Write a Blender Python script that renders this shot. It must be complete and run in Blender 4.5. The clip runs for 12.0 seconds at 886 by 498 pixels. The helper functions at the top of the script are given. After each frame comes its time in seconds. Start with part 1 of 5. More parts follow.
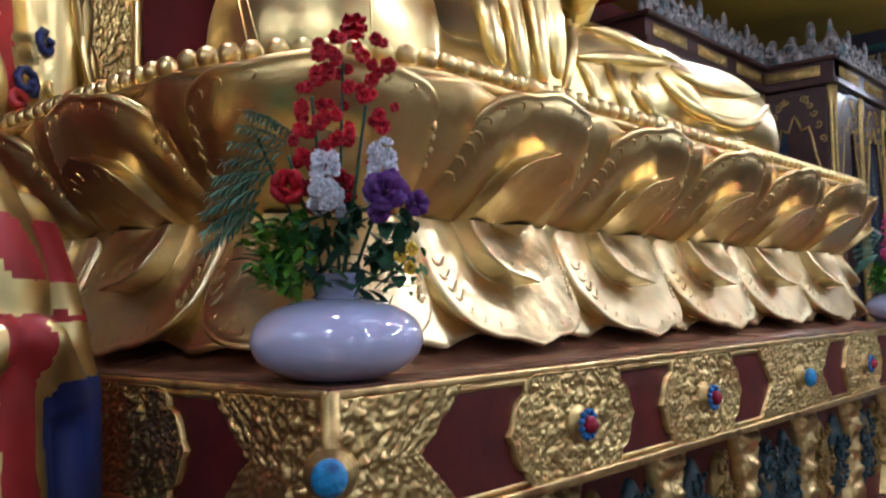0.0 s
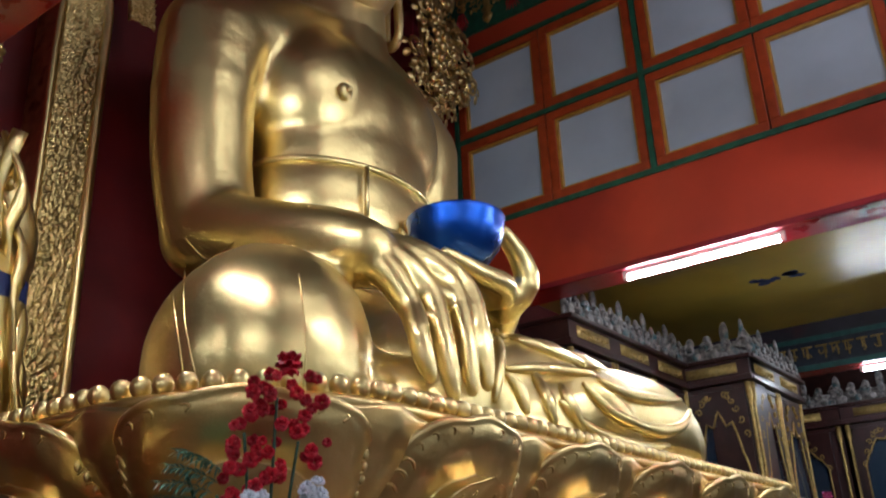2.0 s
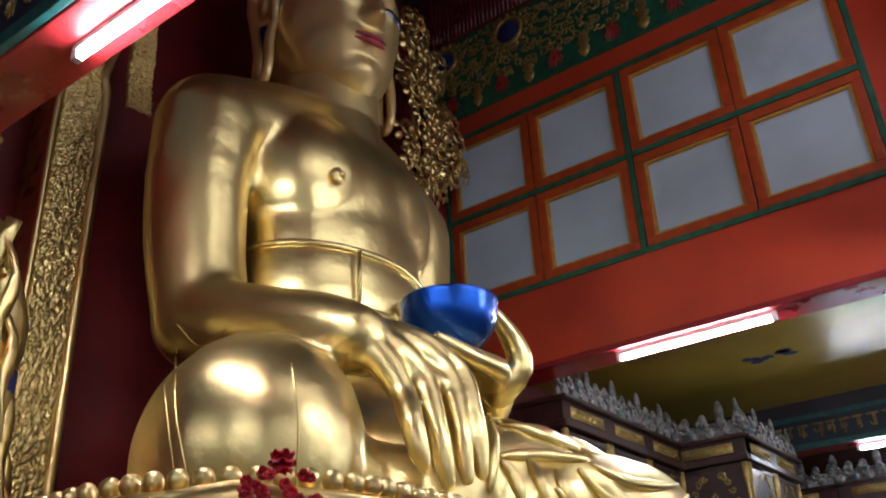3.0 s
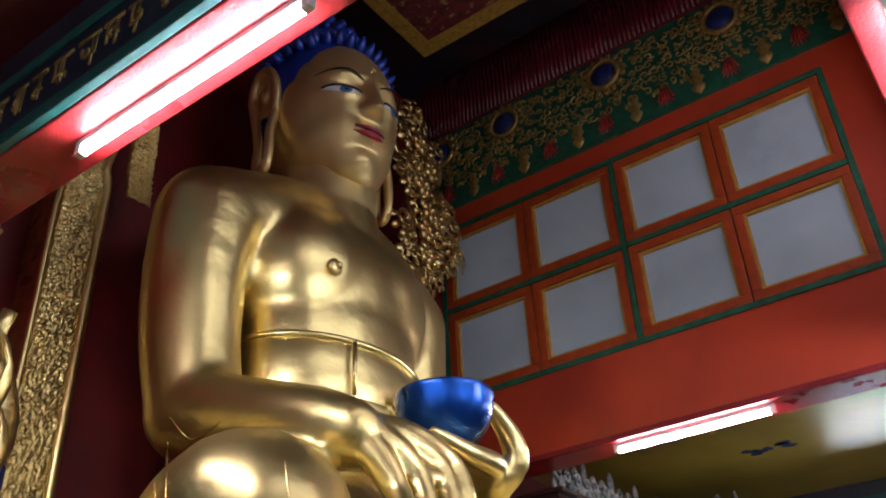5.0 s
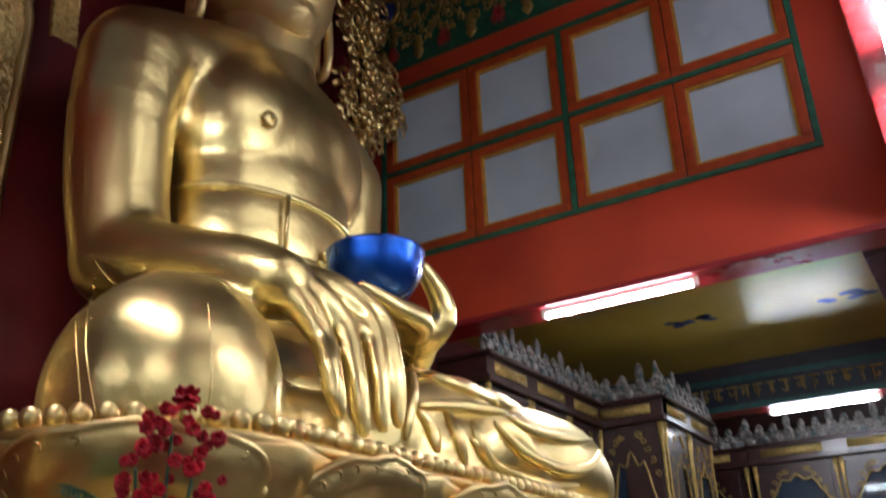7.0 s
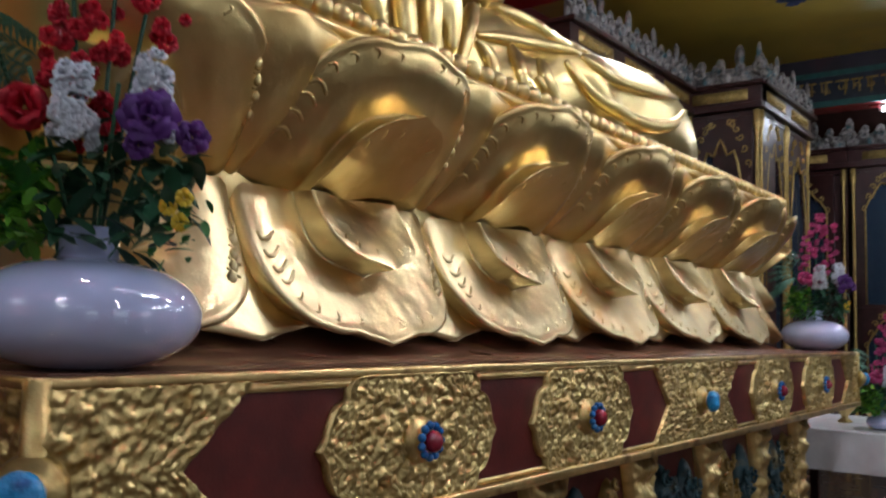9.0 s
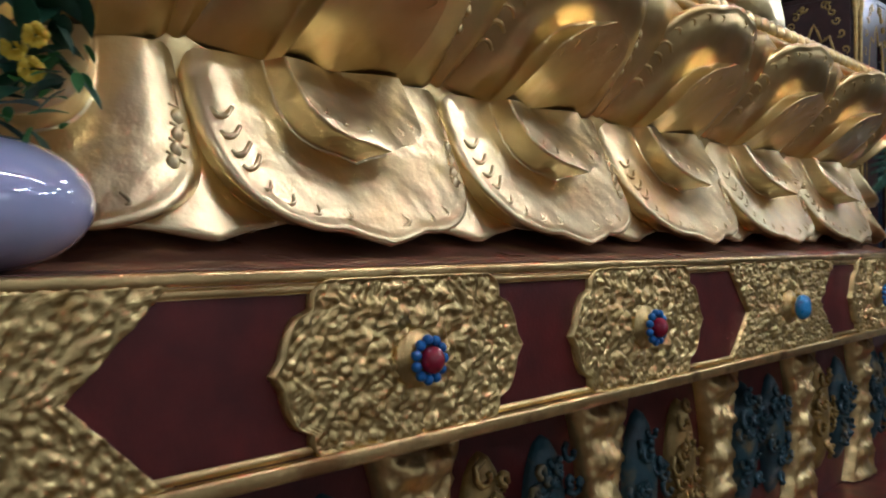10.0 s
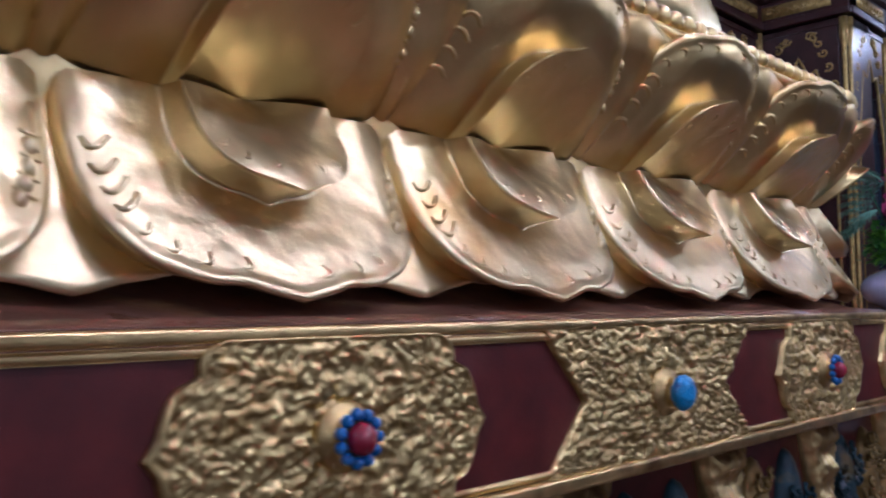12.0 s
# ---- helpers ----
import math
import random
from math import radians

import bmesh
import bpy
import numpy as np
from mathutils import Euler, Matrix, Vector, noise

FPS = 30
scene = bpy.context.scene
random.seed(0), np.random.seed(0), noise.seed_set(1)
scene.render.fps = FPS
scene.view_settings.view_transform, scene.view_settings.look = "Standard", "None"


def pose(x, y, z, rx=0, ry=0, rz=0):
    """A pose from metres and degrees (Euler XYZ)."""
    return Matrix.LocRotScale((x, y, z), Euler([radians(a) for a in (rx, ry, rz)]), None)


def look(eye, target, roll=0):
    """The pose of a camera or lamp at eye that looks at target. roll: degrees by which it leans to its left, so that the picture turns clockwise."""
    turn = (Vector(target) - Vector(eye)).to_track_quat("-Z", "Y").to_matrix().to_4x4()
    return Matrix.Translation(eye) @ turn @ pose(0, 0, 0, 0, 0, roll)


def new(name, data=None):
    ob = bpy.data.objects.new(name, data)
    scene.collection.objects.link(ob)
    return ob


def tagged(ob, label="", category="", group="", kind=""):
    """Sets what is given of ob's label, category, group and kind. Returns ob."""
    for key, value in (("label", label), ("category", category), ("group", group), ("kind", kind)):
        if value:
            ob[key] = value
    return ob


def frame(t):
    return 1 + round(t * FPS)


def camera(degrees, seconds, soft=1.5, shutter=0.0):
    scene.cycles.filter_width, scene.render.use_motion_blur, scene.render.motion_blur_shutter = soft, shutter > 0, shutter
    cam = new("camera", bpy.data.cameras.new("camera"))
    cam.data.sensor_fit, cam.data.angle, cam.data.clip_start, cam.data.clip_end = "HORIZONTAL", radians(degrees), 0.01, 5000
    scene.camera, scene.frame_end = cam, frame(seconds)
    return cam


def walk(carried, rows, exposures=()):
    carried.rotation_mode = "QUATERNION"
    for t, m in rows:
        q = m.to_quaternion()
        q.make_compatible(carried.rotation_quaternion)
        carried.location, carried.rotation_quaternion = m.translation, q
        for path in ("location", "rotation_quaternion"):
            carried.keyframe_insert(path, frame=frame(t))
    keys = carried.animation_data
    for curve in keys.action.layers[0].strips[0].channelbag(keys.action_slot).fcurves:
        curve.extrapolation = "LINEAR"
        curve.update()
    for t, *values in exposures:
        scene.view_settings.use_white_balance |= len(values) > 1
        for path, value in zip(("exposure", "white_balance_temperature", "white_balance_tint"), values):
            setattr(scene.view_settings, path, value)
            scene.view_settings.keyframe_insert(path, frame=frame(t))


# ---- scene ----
cam = camera(53.1, 12.0, soft=2.0, shutter=0.4)
METRES, EYE, TILT, LEAN, TURN = 2.5, 1.5, 0.0, 0.0, 41.1
ROWS = [
    (0.0, 0.0, 0.0, 0.0, 0.07, 3.61, 1.14),
    (0.5, 0.0027, -0.0126, 0.0072, -1.71, 7.44, 1.49),
    (1.0, -0.0, -0.0195, 0.0164, -2.84, 13.3, 1.48),
    (1.5, 0.0013, -0.024, 0.0287, -3.81, 18.18, 1.87),
    (2.0, -0.0005, -0.0286, 0.0392, -4.16, 21.77, 2.29),
    (2.5, -0.0017, -0.0331, 0.0479, -4.5, 24.45, 2.69),
    (3.0, -0.0036, -0.0381, 0.055, -4.56, 26.6, 2.78),
    (3.5, -0.0043, -0.0474, 0.0593, -4.43, 28.69, 2.79),
    (5.5, -0.004, -0.0525, 0.0699, -5.14, 32.19, 2.7),
    (6.0, -0.002, -0.0533, 0.0706, -5.73, 31.63, 2.7),
    (6.5, 0.0032, -0.0465, 0.0626, -7.35, 28.88, 2.5),
    (7.0, 0.0176, -0.0333, 0.0455, -9.33, 23.59, 2.02),
    (7.5, 0.0281, -0.0221, 0.0201, -10.39, 17.21, 1.47),
    (9.5, 0.1359, 0.2598, -0.0438, -1.5, 1.79, -1.51),
    (10.0, 0.1724, 0.3417, -0.0533, 1.36, -0.01, 0.46),
    (10.5, 0.2013, 0.4422, -0.0405, 1.02, 4.0, 2.61),
    (11.0, 0.2619, 0.5324, -0.0494, 2.55, 4.23, 1.94),
    (11.5, 0.3443, 0.6091, -0.0486, 4.69, 4.01, 0.62),
    (12.0, 0.4259, 0.6748, -0.0568, 3.14, 3.93, 0.54),
]
walk(cam, [(t, pose(0, 0, EYE, TILT, LEAN, TURN) @ pose(METRES * x, METRES * y, METRES * z, 90 + pitch, roll, yaw)) for t, x, y, z, yaw, pitch, roll in ROWS],
     exposures=[(0.0, 1.25, 5900, 14), (2.0, 0.93, 6300, 10), (7.5, 0.90, 6500, 10), (9.5, 0.76, 6150, 10), (11.0, 0.74, 5600, 20), (12.0, 0.84, 5250, 26)])


# ---- world, exposure and lamps ----
world = bpy.data.worlds.new("world")
scene.world = world
world.use_nodes = True
world.node_tree.nodes["Background"].inputs[0].default_value = (0.05, 0.055, 0.07, 1)
world.node_tree.nodes["Background"].inputs[1].default_value = 0.3
TUBE, PANE = 62.0, 0.02


# ---- materials ----
def material(name, color, rough=0.5, metal=0.0, scale=8.0, vary=0.25, bump=0.0, bump_scale=40.0, spots=None, spot_scale=3.0, coat=0.0,
             rough_vary=0.15, random=0.0, distort=0.0):
    """A surface with colour variation at two scales, uneven gloss and fine relief."""
    m = bpy.data.materials.new(name)
    m.use_nodes = True
    nt = m.node_tree
    b = nt.nodes["Principled BSDF"]
    co = nt.nodes.new("ShaderNodeTexCoord")
    n1 = nt.nodes.new("ShaderNodeTexNoise")
    n1.inputs["Scale"].default_value, n1.inputs["Detail"].default_value, n1.inputs["Distortion"].default_value = scale, 6, distort
    nt.links.new(co.outputs["Object"], n1.inputs["Vector"])
    ramp = nt.nodes.new("ShaderNodeValToRGB")
    lo = tuple(max(0, c * (1 - vary)) for c in color)
    hi = tuple(min(1, c * (1 + vary)) for c in color)
    ramp.color_ramp.elements[0].position, ramp.color_ramp.elements[1].position = 0.3, 0.7
    ramp.color_ramp.elements[0].color, ramp.color_ramp.elements[1].color = (*lo, 1), (*hi, 1)
    nt.links.new(n1.outputs["Fac"], ramp.inputs["Fac"])
    out = ramp.outputs["Color"]
    n2 = nt.nodes.new("ShaderNodeTexNoise")
    n2.inputs["Scale"].default_value, n2.inputs["Detail"].default_value = spot_scale, 8
    nt.links.new(co.outputs["Object"], n2.inputs["Vector"])
    if spots:
        mask = nt.nodes.new("ShaderNodeValToRGB")
        mask.color_ramp.elements[0].position, mask.color_ramp.elements[1].position = 0.56, 0.7
        nt.links.new(n2.outputs["Fac"], mask.inputs["Fac"])
        mix = nt.nodes.new("ShaderNodeMixRGB")
        nt.links.new(mask.outputs["Color"], mix.inputs["Fac"])
        nt.links.new(out, mix.inputs["Color1"])
        mix.inputs["Color2"].default_value = (*spots, 1)
        out = mix.outputs["Color"]
    if random:
        info = nt.nodes.new("ShaderNodeObjectInfo")
        hsv = nt.nodes.new("ShaderNodeHueSaturation")
        rng = nt.nodes.new("ShaderNodeMapRange")
        rng.inputs["To Min"].default_value, rng.inputs["To Max"].default_value = 1 - random, 1 + random
        nt.links.new(info.outputs["Random"], rng.inputs["Value"])
        nt.links.new(rng.outputs["Result"], hsv.inputs["Value"])
        nt.links.new(out, hsv.inputs["Color"])
        out = hsv.outputs["Color"]
    nt.links.new(out, b.inputs["Base Color"])
    rr = nt.nodes.new("ShaderNodeMapRange")
    rr.inputs["To Min"].default_value, rr.inputs["To Max"].default_value = max(0.03, rough - rough_vary), min(1, rough + rough_vary)
    nt.links.new(n2.outputs["Fac"], rr.inputs["Value"])
    nt.links.new(rr.outputs["Result"], b.inputs["Roughness"])
    b.inputs["Metallic"].default_value = metal
    b.inputs["Coat Weight"].default_value = coat
    b.inputs["Coat Roughness"].default_value = 0.12 if coat < 0.7 else 0.03
    if bump:
        n3 = nt.nodes.new("ShaderNodeTexNoise")
        n3.inputs["Scale"].default_value, n3.inputs["Detail"].default_value = bump_scale, 5
        nt.links.new(co.outputs["Object"], n3.inputs["Vector"])
        bp = nt.nodes.new("ShaderNodeBump")
        bp.inputs["Strength"].default_value, bp.inputs["Distance"].default_value = bump, 0.01
        nt.links.new(n3.outputs["Fac"], bp.inputs["Height"])
        nt.links.new(bp.outputs["Normal"], b.inputs["Normal"])
    return m


def glow(name, color, strength):
    m = bpy.data.materials.new(name)
    m.use_nodes = True
    b = m.node_tree.nodes["Principled BSDF"]
    b.inputs["Base Color"].default_value = (0.9, 0.9, 0.9, 1)
    b.inputs["Emission Color"].default_value, b.inputs["Emission Strength"].default_value = (*color, 1), strength
    return m


M = dict(
    gold=material("gold", (0.78, 0.585, 0.255), 0.325, 1.0, 5, 0.12, 0.32, 15, (0.64, 0.41, 0.15), 2.6, rough_vary=0.05),
    # paler copy of gold: light on the lower petals put into their colour
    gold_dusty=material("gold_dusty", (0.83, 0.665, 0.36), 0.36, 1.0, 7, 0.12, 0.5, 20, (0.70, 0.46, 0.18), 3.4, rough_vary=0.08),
    gold_skin=material("gold_skin", (0.76, 0.59, 0.255), 0.335, 1.0, 3, 0.08, 0.30, 20, (0.72, 0.54, 0.215), 1.8, rough_vary=0.05),
    gold_face=material("gold_face", (0.76, 0.58, 0.26), 0.44, 0.85, 4, 0.06, 0.04, 30, rough_vary=0.08),
    gold_relief=material("gold_relief", (0.66, 0.49, 0.20), 0.36, 1.0, 30, 0.18, 0.2, 90, (0.42, 0.27, 0.09), 18, rough_vary=0.12),
    gold_trim=material("gold_trim", (0.72, 0.52, 0.22), 0.35, 1.0, 12, 0.2, 0.2, 60, (0.35, 0.2, 0.08), 9),
    gold_paint=material("gold_paint", (0.42, 0.28, 0.09), 0.45, 0.6, 25, 0.3, 0.2, 60),
    slab_brown=material("slab_brown", (0.20, 0.085, 0.05), 0.32, 0, 9, 0.35, 0.15, 60, (0.36, 0.20, 0.09), 6, coat=0.15),
    maroon=material("maroon", (0.10, 0.012, 0.009), 0.42, 0, 14, 0.3, 0.06, 120, coat=0.06),
    wall_red=material("wall_red", (0.47, 0.048, 0.02), 0.38, 0, 1.6, 0.16, 0.06, 25, (0.34, 0.03, 0.016), 0.9, coat=0.15),
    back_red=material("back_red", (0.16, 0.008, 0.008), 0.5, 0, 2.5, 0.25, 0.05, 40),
    beam_red=material("beam_red", (0.40, 0.02, 0.025), 0.3, 0, 6, 0.15, 0.35, 90, coat=0.2),
    beam_edge=material("beam_edge", (0.22, 0.008, 0.015), 0.45, 0, 6, 0.2),
    teal=material("teal", (0.013, 0.085, 0.08), 0.45, 0, 14, 0.3, 0.1, 60),
    green=material("green", (0.012, 0.095, 0.055), 0.5, 0, 14, 0.3, 0.1, 60),
    navy=material("navy", (0.012, 0.018, 0.035), 0.45, 0, 14, 0.4, 0.1, 60),
    frame_orange=material("frame_orange", (0.36, 0.05, 0.012), 0.4, 0, 10, 0.22, 0.12, 70),
    frame_gold=material("frame_gold", (0.50, 0.26, 0.04), 0.4, 0.2, 12, 0.2),
    pane=material("pane", (0.31, 0.355, 0.41), 0.45, 0, 1.7, 0.13, 0, 10, (0.38, 0.42, 0.46), 1.4, random=0.10),
    ceiling_yellow=material("ceiling_yellow", (0.56, 0.39, 0.06), 0.34, 0, 1.2, 0.18, 0.02, 12, (0.42, 0.31, 0.12), 0.8, rough_vary=0.1),
    ceiling_red=material("ceiling_red", (0.13, 0.012, 0.02), 0.3, 0, 2, 0.3),
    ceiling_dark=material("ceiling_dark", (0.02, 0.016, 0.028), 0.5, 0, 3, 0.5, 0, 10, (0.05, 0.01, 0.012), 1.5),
    motif_blue=material("motif_blue", (0.05, 0.08, 0.24), 0.4, 0, 20, 0.4),
    cloth_red=material("cloth_red", (0.11, 0.008, 0.01), 0.8, 0, 14, 0.5, 0.2, 60, (0.30, 0.20, 0.08), 13),
    cloth_gold=material("cloth_gold", (0.34, 0.20, 0.03), 0.6, 0.2, 20, 0.3, 0.2, 60),
    blue_bowl=material("blue_bowl", (0.004, 0.07, 0.42), 0.30, 0.85, 5, 0.15, coat=0.4),
    blue_hair=material("blue_hair", (0.01, 0.045, 0.36), 0.35, 0.2, 8, 0.25, coat=0.3),
    white=material("white", (0.75, 0.75, 0.75), 0.5, 0, 9, 0.05),
    iris=material("iris", (0.06, 0.16, 0.34), 0.3, 0, 9, 0.2),
    ink=material("ink", (0.02, 0.012, 0.01), 0.5, 0, 9, 0.2),
    lips=material("lips", (0.42, 0.04, 0.07), 0.4, 0, 9, 0.1),
    porcelain=material("porcelain", (0.60, 0.65, 0.96), 0.035, 0, 3, 0.05, rough_vary=0.0, coat=1.0),
    turquoise=material("turquoise", (0.02, 0.26, 0.55), 0.3, 0, 18, 0.3, 0.5, 60, (0.01, 0.10, 0.3), 25, coat=0.3),
    blue_bead=material("blue_bead", (0.01, 0.14, 0.42), 0.3, 0, 18, 0.3, coat=0.3),
    ruby=material("ruby", (0.28, 0.01, 0.03), 0.25, 0, 18, 0.3, coat=0.5),
    petal_red=material("petal_red", (0.62, 0.010, 0.03), 0.6, 0, 30, 0.35, random=0.2),
    petal_white=material("petal_white", (0.66, 0.68, 0.74), 0.7, 0, 30, 0.15, random=0.1),
    petal_purple=material("petal_purple", (0.10, 0.02, 0.18), 0.65, 0, 30, 0.35, random=0.2),
    petal_pink=material("petal_pink", (0.55, 0.06, 0.20), 0.6, 0, 30, 0.3, random=0.2),
    petal_yellow=material("petal_yellow", (0.70, 0.48, 0.03), 0.6, 0, 30, 0.2, random=0.1),
    leaf=material("leaf", (0.05, 0.22, 0.04), 0.5, 0, 20, 0.4, random=0.3),
    leaf_lime=material("leaf_lime", (0.20, 0.50, 0.05), 0.5, 0, 20, 0.3, random=0.25),
    leaf_dark=material("leaf_dark", (0.03, 0.11, 0.055), 0.5, 0, 20, 0.4, random=0.3),
    leaf_blue=material("leaf_blue", (0.17, 0.38, 0.28), 0.6, 0, 20, 0.3, random=0.25),
    robe_red=material("robe_red", (0.36, 0.02, 0.02), 0.5, 0, 8, 0.2),
    robe_blue=material("robe_blue", (0.012, 0.025, 0.12), 0.4, 0, 8, 0.3),
    cabinet_wood=material("cabinet_wood", (0.034, 0.010, 0.009), 0.34, 0, 9, 0.4, 0.1, 40, coat=0.12),
    carved=material("carved", (0.22, 0.19, 0.18), 0.5, 0, 22, 0.8, 0.5, 40, (0.03, 0.11, 0.13), 9),
    carved_teal=material("carved_teal", (0.025, 0.075, 0.09), 0.4, 0, 9, 0.6, 0.4, 30, (0.20, 0.15, 0.06), 9),
    floor=material("floor", (0.12, 0.075, 0.05), 0.25, 0, 2, 0.2, 0.03, 20, coat=0.3),
    cream=material("cream", (0.45, 0.40, 0.30), 0.6, 0, 2, 0.12),
    cloth_white=material("cloth_white", (0.70, 0.68, 0.68), 0.8, 0, 9, 0.1, 0.2, 80),
    steel=material("steel", (0.55, 0.55, 0.55), 0.3, 1, 9, 0.1),
    day_glow=glow("day_glow", (0.80, 0.88, 1.0), 1.3),
    tube_light=glow("tube_light", (0.82, 0.91, 1.0), TUBE),
)
# frosted panes let some daylight through
_p = M["pane"].node_tree.nodes["Principled BSDF"]
_p.inputs["Emission Color"].default_value, _p.inputs["Emission Strength"].default_value = (0.66, 0.76, 0.95, 1), PANE
M["porcelain"].node_tree.nodes["Principled BSDF"].inputs["IOR"].default_value = 2.0
GLASS = bpy.data.materials.new("cabinet_glass")
GLASS.use_nodes = True
_b = GLASS.node_tree.nodes["Principled BSDF"]
_b.inputs["Base Color"].default_value = (0.03, 0.055, 0.09, 1)
_b.inputs["Roughness"].default_value = 0.05
_b.inputs["Alpha"].default_value = 0.5
M["glass"] = GLASS


# ---- mesh helpers ----
def finish(name, bm, mats, smooth=True):
    me = bpy.data.meshes.new(name)
    bm.normal_update()
    bm.to_mesh(me)
    bm.free()
    for m in (mats if isinstance(mats, (list, tuple)) else [mats]):
        me.materials.append(M[m])
    if smooth:
        me.polygons.foreach_set("use_smooth", [True] * len(me.polygons))
    return me


def thing(name, label, category, at=(0, 0, 0), group="", kind=""):
    ob = new(name)
    ob.location = at
    ob.empty_display_size = 0.05
    return tagged(ob, label, category, group, kind)


def solid(name, bm, mats, label, category, group="", kind="", smooth=True, at=(0, 0, 0)):
    ob = new(name, finish(name, bm, mats, smooth))
    ob.location = at
    return tagged(ob, label, category, group, kind)


def part(name, bm, mats, parent, label="", smooth=True, at=(0, 0, 0), turn=0.0):
    ob = new(name, bm if isinstance(bm, bpy.types.Mesh) else finish(name, bm, mats, smooth))
    ob.parent = parent
    ob.location = at
    ob.rotation_euler = (0, 0, turn)
    if label:
        ob["label"] = label
    return ob


def add_box(bm, x0, x1, y0, y1, z0, z1, bevel=0.0, slot=0):
    vs = [bm.verts.new(p) for p in ((x0, y0, z0), (x1, y0, z0), (x1, y1, z0), (x0, y1, z0), (x0, y0, z1), (x1, y0, z1), (x1, y1, z1), (x0, y1, z1))]
    fs = [bm.faces.new([vs[i] for i in f]) for f in ((0, 3, 2, 1), (4, 5, 6, 7), (0, 1, 5, 4), (1, 2, 6, 5), (2, 3, 7, 6), (3, 0, 4, 7))]
    for f in fs:
        f.material_index = slot
    if bevel:
        es = list({e for f in fs for e in f.edges})
        r = bmesh.ops.bevel(bm, geom=es, offset=bevel, segments=2, affect="EDGES", profile=0.5)
        for f in r["faces"]:
            f.material_index = slot
    return bm


def box(*a, bevel=0.0):
    return add_box(bmesh.new(), *a, bevel=bevel)


def add_rings(bm, rings, close=True, slot=0, cap=True):
    """Skins rows of points; close joins each row's ends."""
    rows = [[bm.verts.new(p) for p in r] for r in rings]
    n = len(rows[0])
    for a, b in zip(rows, rows[1:]):
        for i in range(n if close else n - 1):
            j = (i + 1) % n
            bm.faces.new((a[i], a[j], b[j], b[i])).material_index = slot
    if cap and close:
        bm.faces.new(rows[0][::-1]).material_index = slot
        bm.faces.new(rows[-1]).material_index = slot
    return bm


def add_lathe(bm, profile, at=(0, 0, 0), n=24, slot=0, axis="z", sx=1.0, sy=1.0):
    rings = []
    for r, h in profile:
        ring = []
        for k in range(n):
            a = 2 * math.pi * k / n
            c, s = r * math.cos(a) * sx, r * math.sin(a) * sy
            p = (c, s, h) if axis == "z" else (h, c, s)
            ring.append((p[0] + at[0], p[1] + at[1], p[2] + at[2]))
        rings.append(ring)
    return add_rings(bm, rings, slot=slot)


def add_tube(bm, pts, radii, n=8, slot=0, flat=1.0):
    """A tapered tube along points."""
    pts = [Vector(p) for p in pts]
    if not isinstance(radii, (list, tuple)):
        radii = [radii] * len(pts)
    rings = []
    up = Vector((0.13, 0.21, 0.97))
    for i, p in enumerate(pts):
        d = (pts[min(i + 1, len(pts) - 1)] - pts[max(i - 1, 0)])
        d = d.normalized() if d.length > 1e-9 else Vector((0, 0, 1))
        s = d.cross(up)
        if s.length < 0.1:
            s = d.cross(Vector((1, 0, 0)))
        s.normalize()
        t = s.cross(d)
        rings.append([p + (s * math.cos(2 * math.pi * k / n) + t * flat * math.sin(2 * math.pi * k / n)) * radii[i] for k in range(n)])
    return add_rings(bm, rings, slot=slot)


def add_ball(bm, c, r, n=10, m=6, slot=0, turn=None):
    """An ellipsoid; r is one radius or three."""
    r = (r, r, r) if isinstance(r, (int, float)) else r
    c = Vector(c)
    rings = []
    for i in range(m + 1):
        a = math.pi * (0.02 + 0.96 * i / m)
        ring = []
        for k in range(n):
            b = 2 * math.pi * k / n
            v = Vector((r[0] * math.sin(a) * math.cos(b), r[1] * math.sin(a) * math.sin(b), -r[2] * math.cos(a)))
            ring.append(c + (turn @ v if turn else v))
        rings.append(ring)
    return add_rings(bm, rings, slot=slot)


def add_chain(bm, pts):
    """A row of points (x, y, z, radius), skinned with round ends."""
    ps = [p[:3] for p in pts]
    add_tube(bm, ps, [p[3] for p in pts], 16)
    for p in (pts[0], pts[-1]):
        add_ball(bm, p[:3], p[3] * 0.98, 16, 10)
    for p in pts[1:-1]:
        add_ball(bm, p[:3], p[3] * 0.97, 12, 8)


def smooth_path(pts, n=6):
    """Catmull-Rom through tuples of any length."""
    out = []
    for i in range(len(pts) - 1):
        p0, p1, p2, p3 = pts[max(i - 1, 0)], pts[i], pts[i + 1], pts[min(i + 2, len(pts) - 1)]
        for k in range(n):
            t = k / n
            out.append(tuple(0.5 * (2 * b + (c - a) * t + (2 * a - 5 * b + 4 * c - d) * t * t + (3 * b - a - 3 * c + d) * t ** 3)
                             for a, b, c, d in zip(p0, p1, p2, p3)))
    out.append(tuple(pts[-1]))
    return out


def spiral(c, r, turns, start, plane="yz", n=22, hand=1, grow=0.0):
    """Points of a flat scroll that winds in to its centre."""
    pts = []
    for i in range(n):
        t = i / (n - 1)
        a = start + hand * 2 * math.pi * turns * t
        q = r * (1 - 0.86 * t)
        u, v = q * math.cos(a), q * math.sin(a)
        pts.append({"yz": (c[0] + grow * t, c[1] + u, c[2] + v), "xz": (c[0] + u, c[1] + grow * t, c[2] + v)}[plane])
    return pts


# ---- structure ----
YC = 3.60            # middle of the tall bay
BEAM = 3.92          # underside of the beams
LOW, HIGH = 4.48, 8.3
BACK = -4.42
SOUTH, NEAR, FAR, THIRD = -3.5, 1.14, 5.92, 10.60   # faces of the beams towards -y
FRONT = 0.0

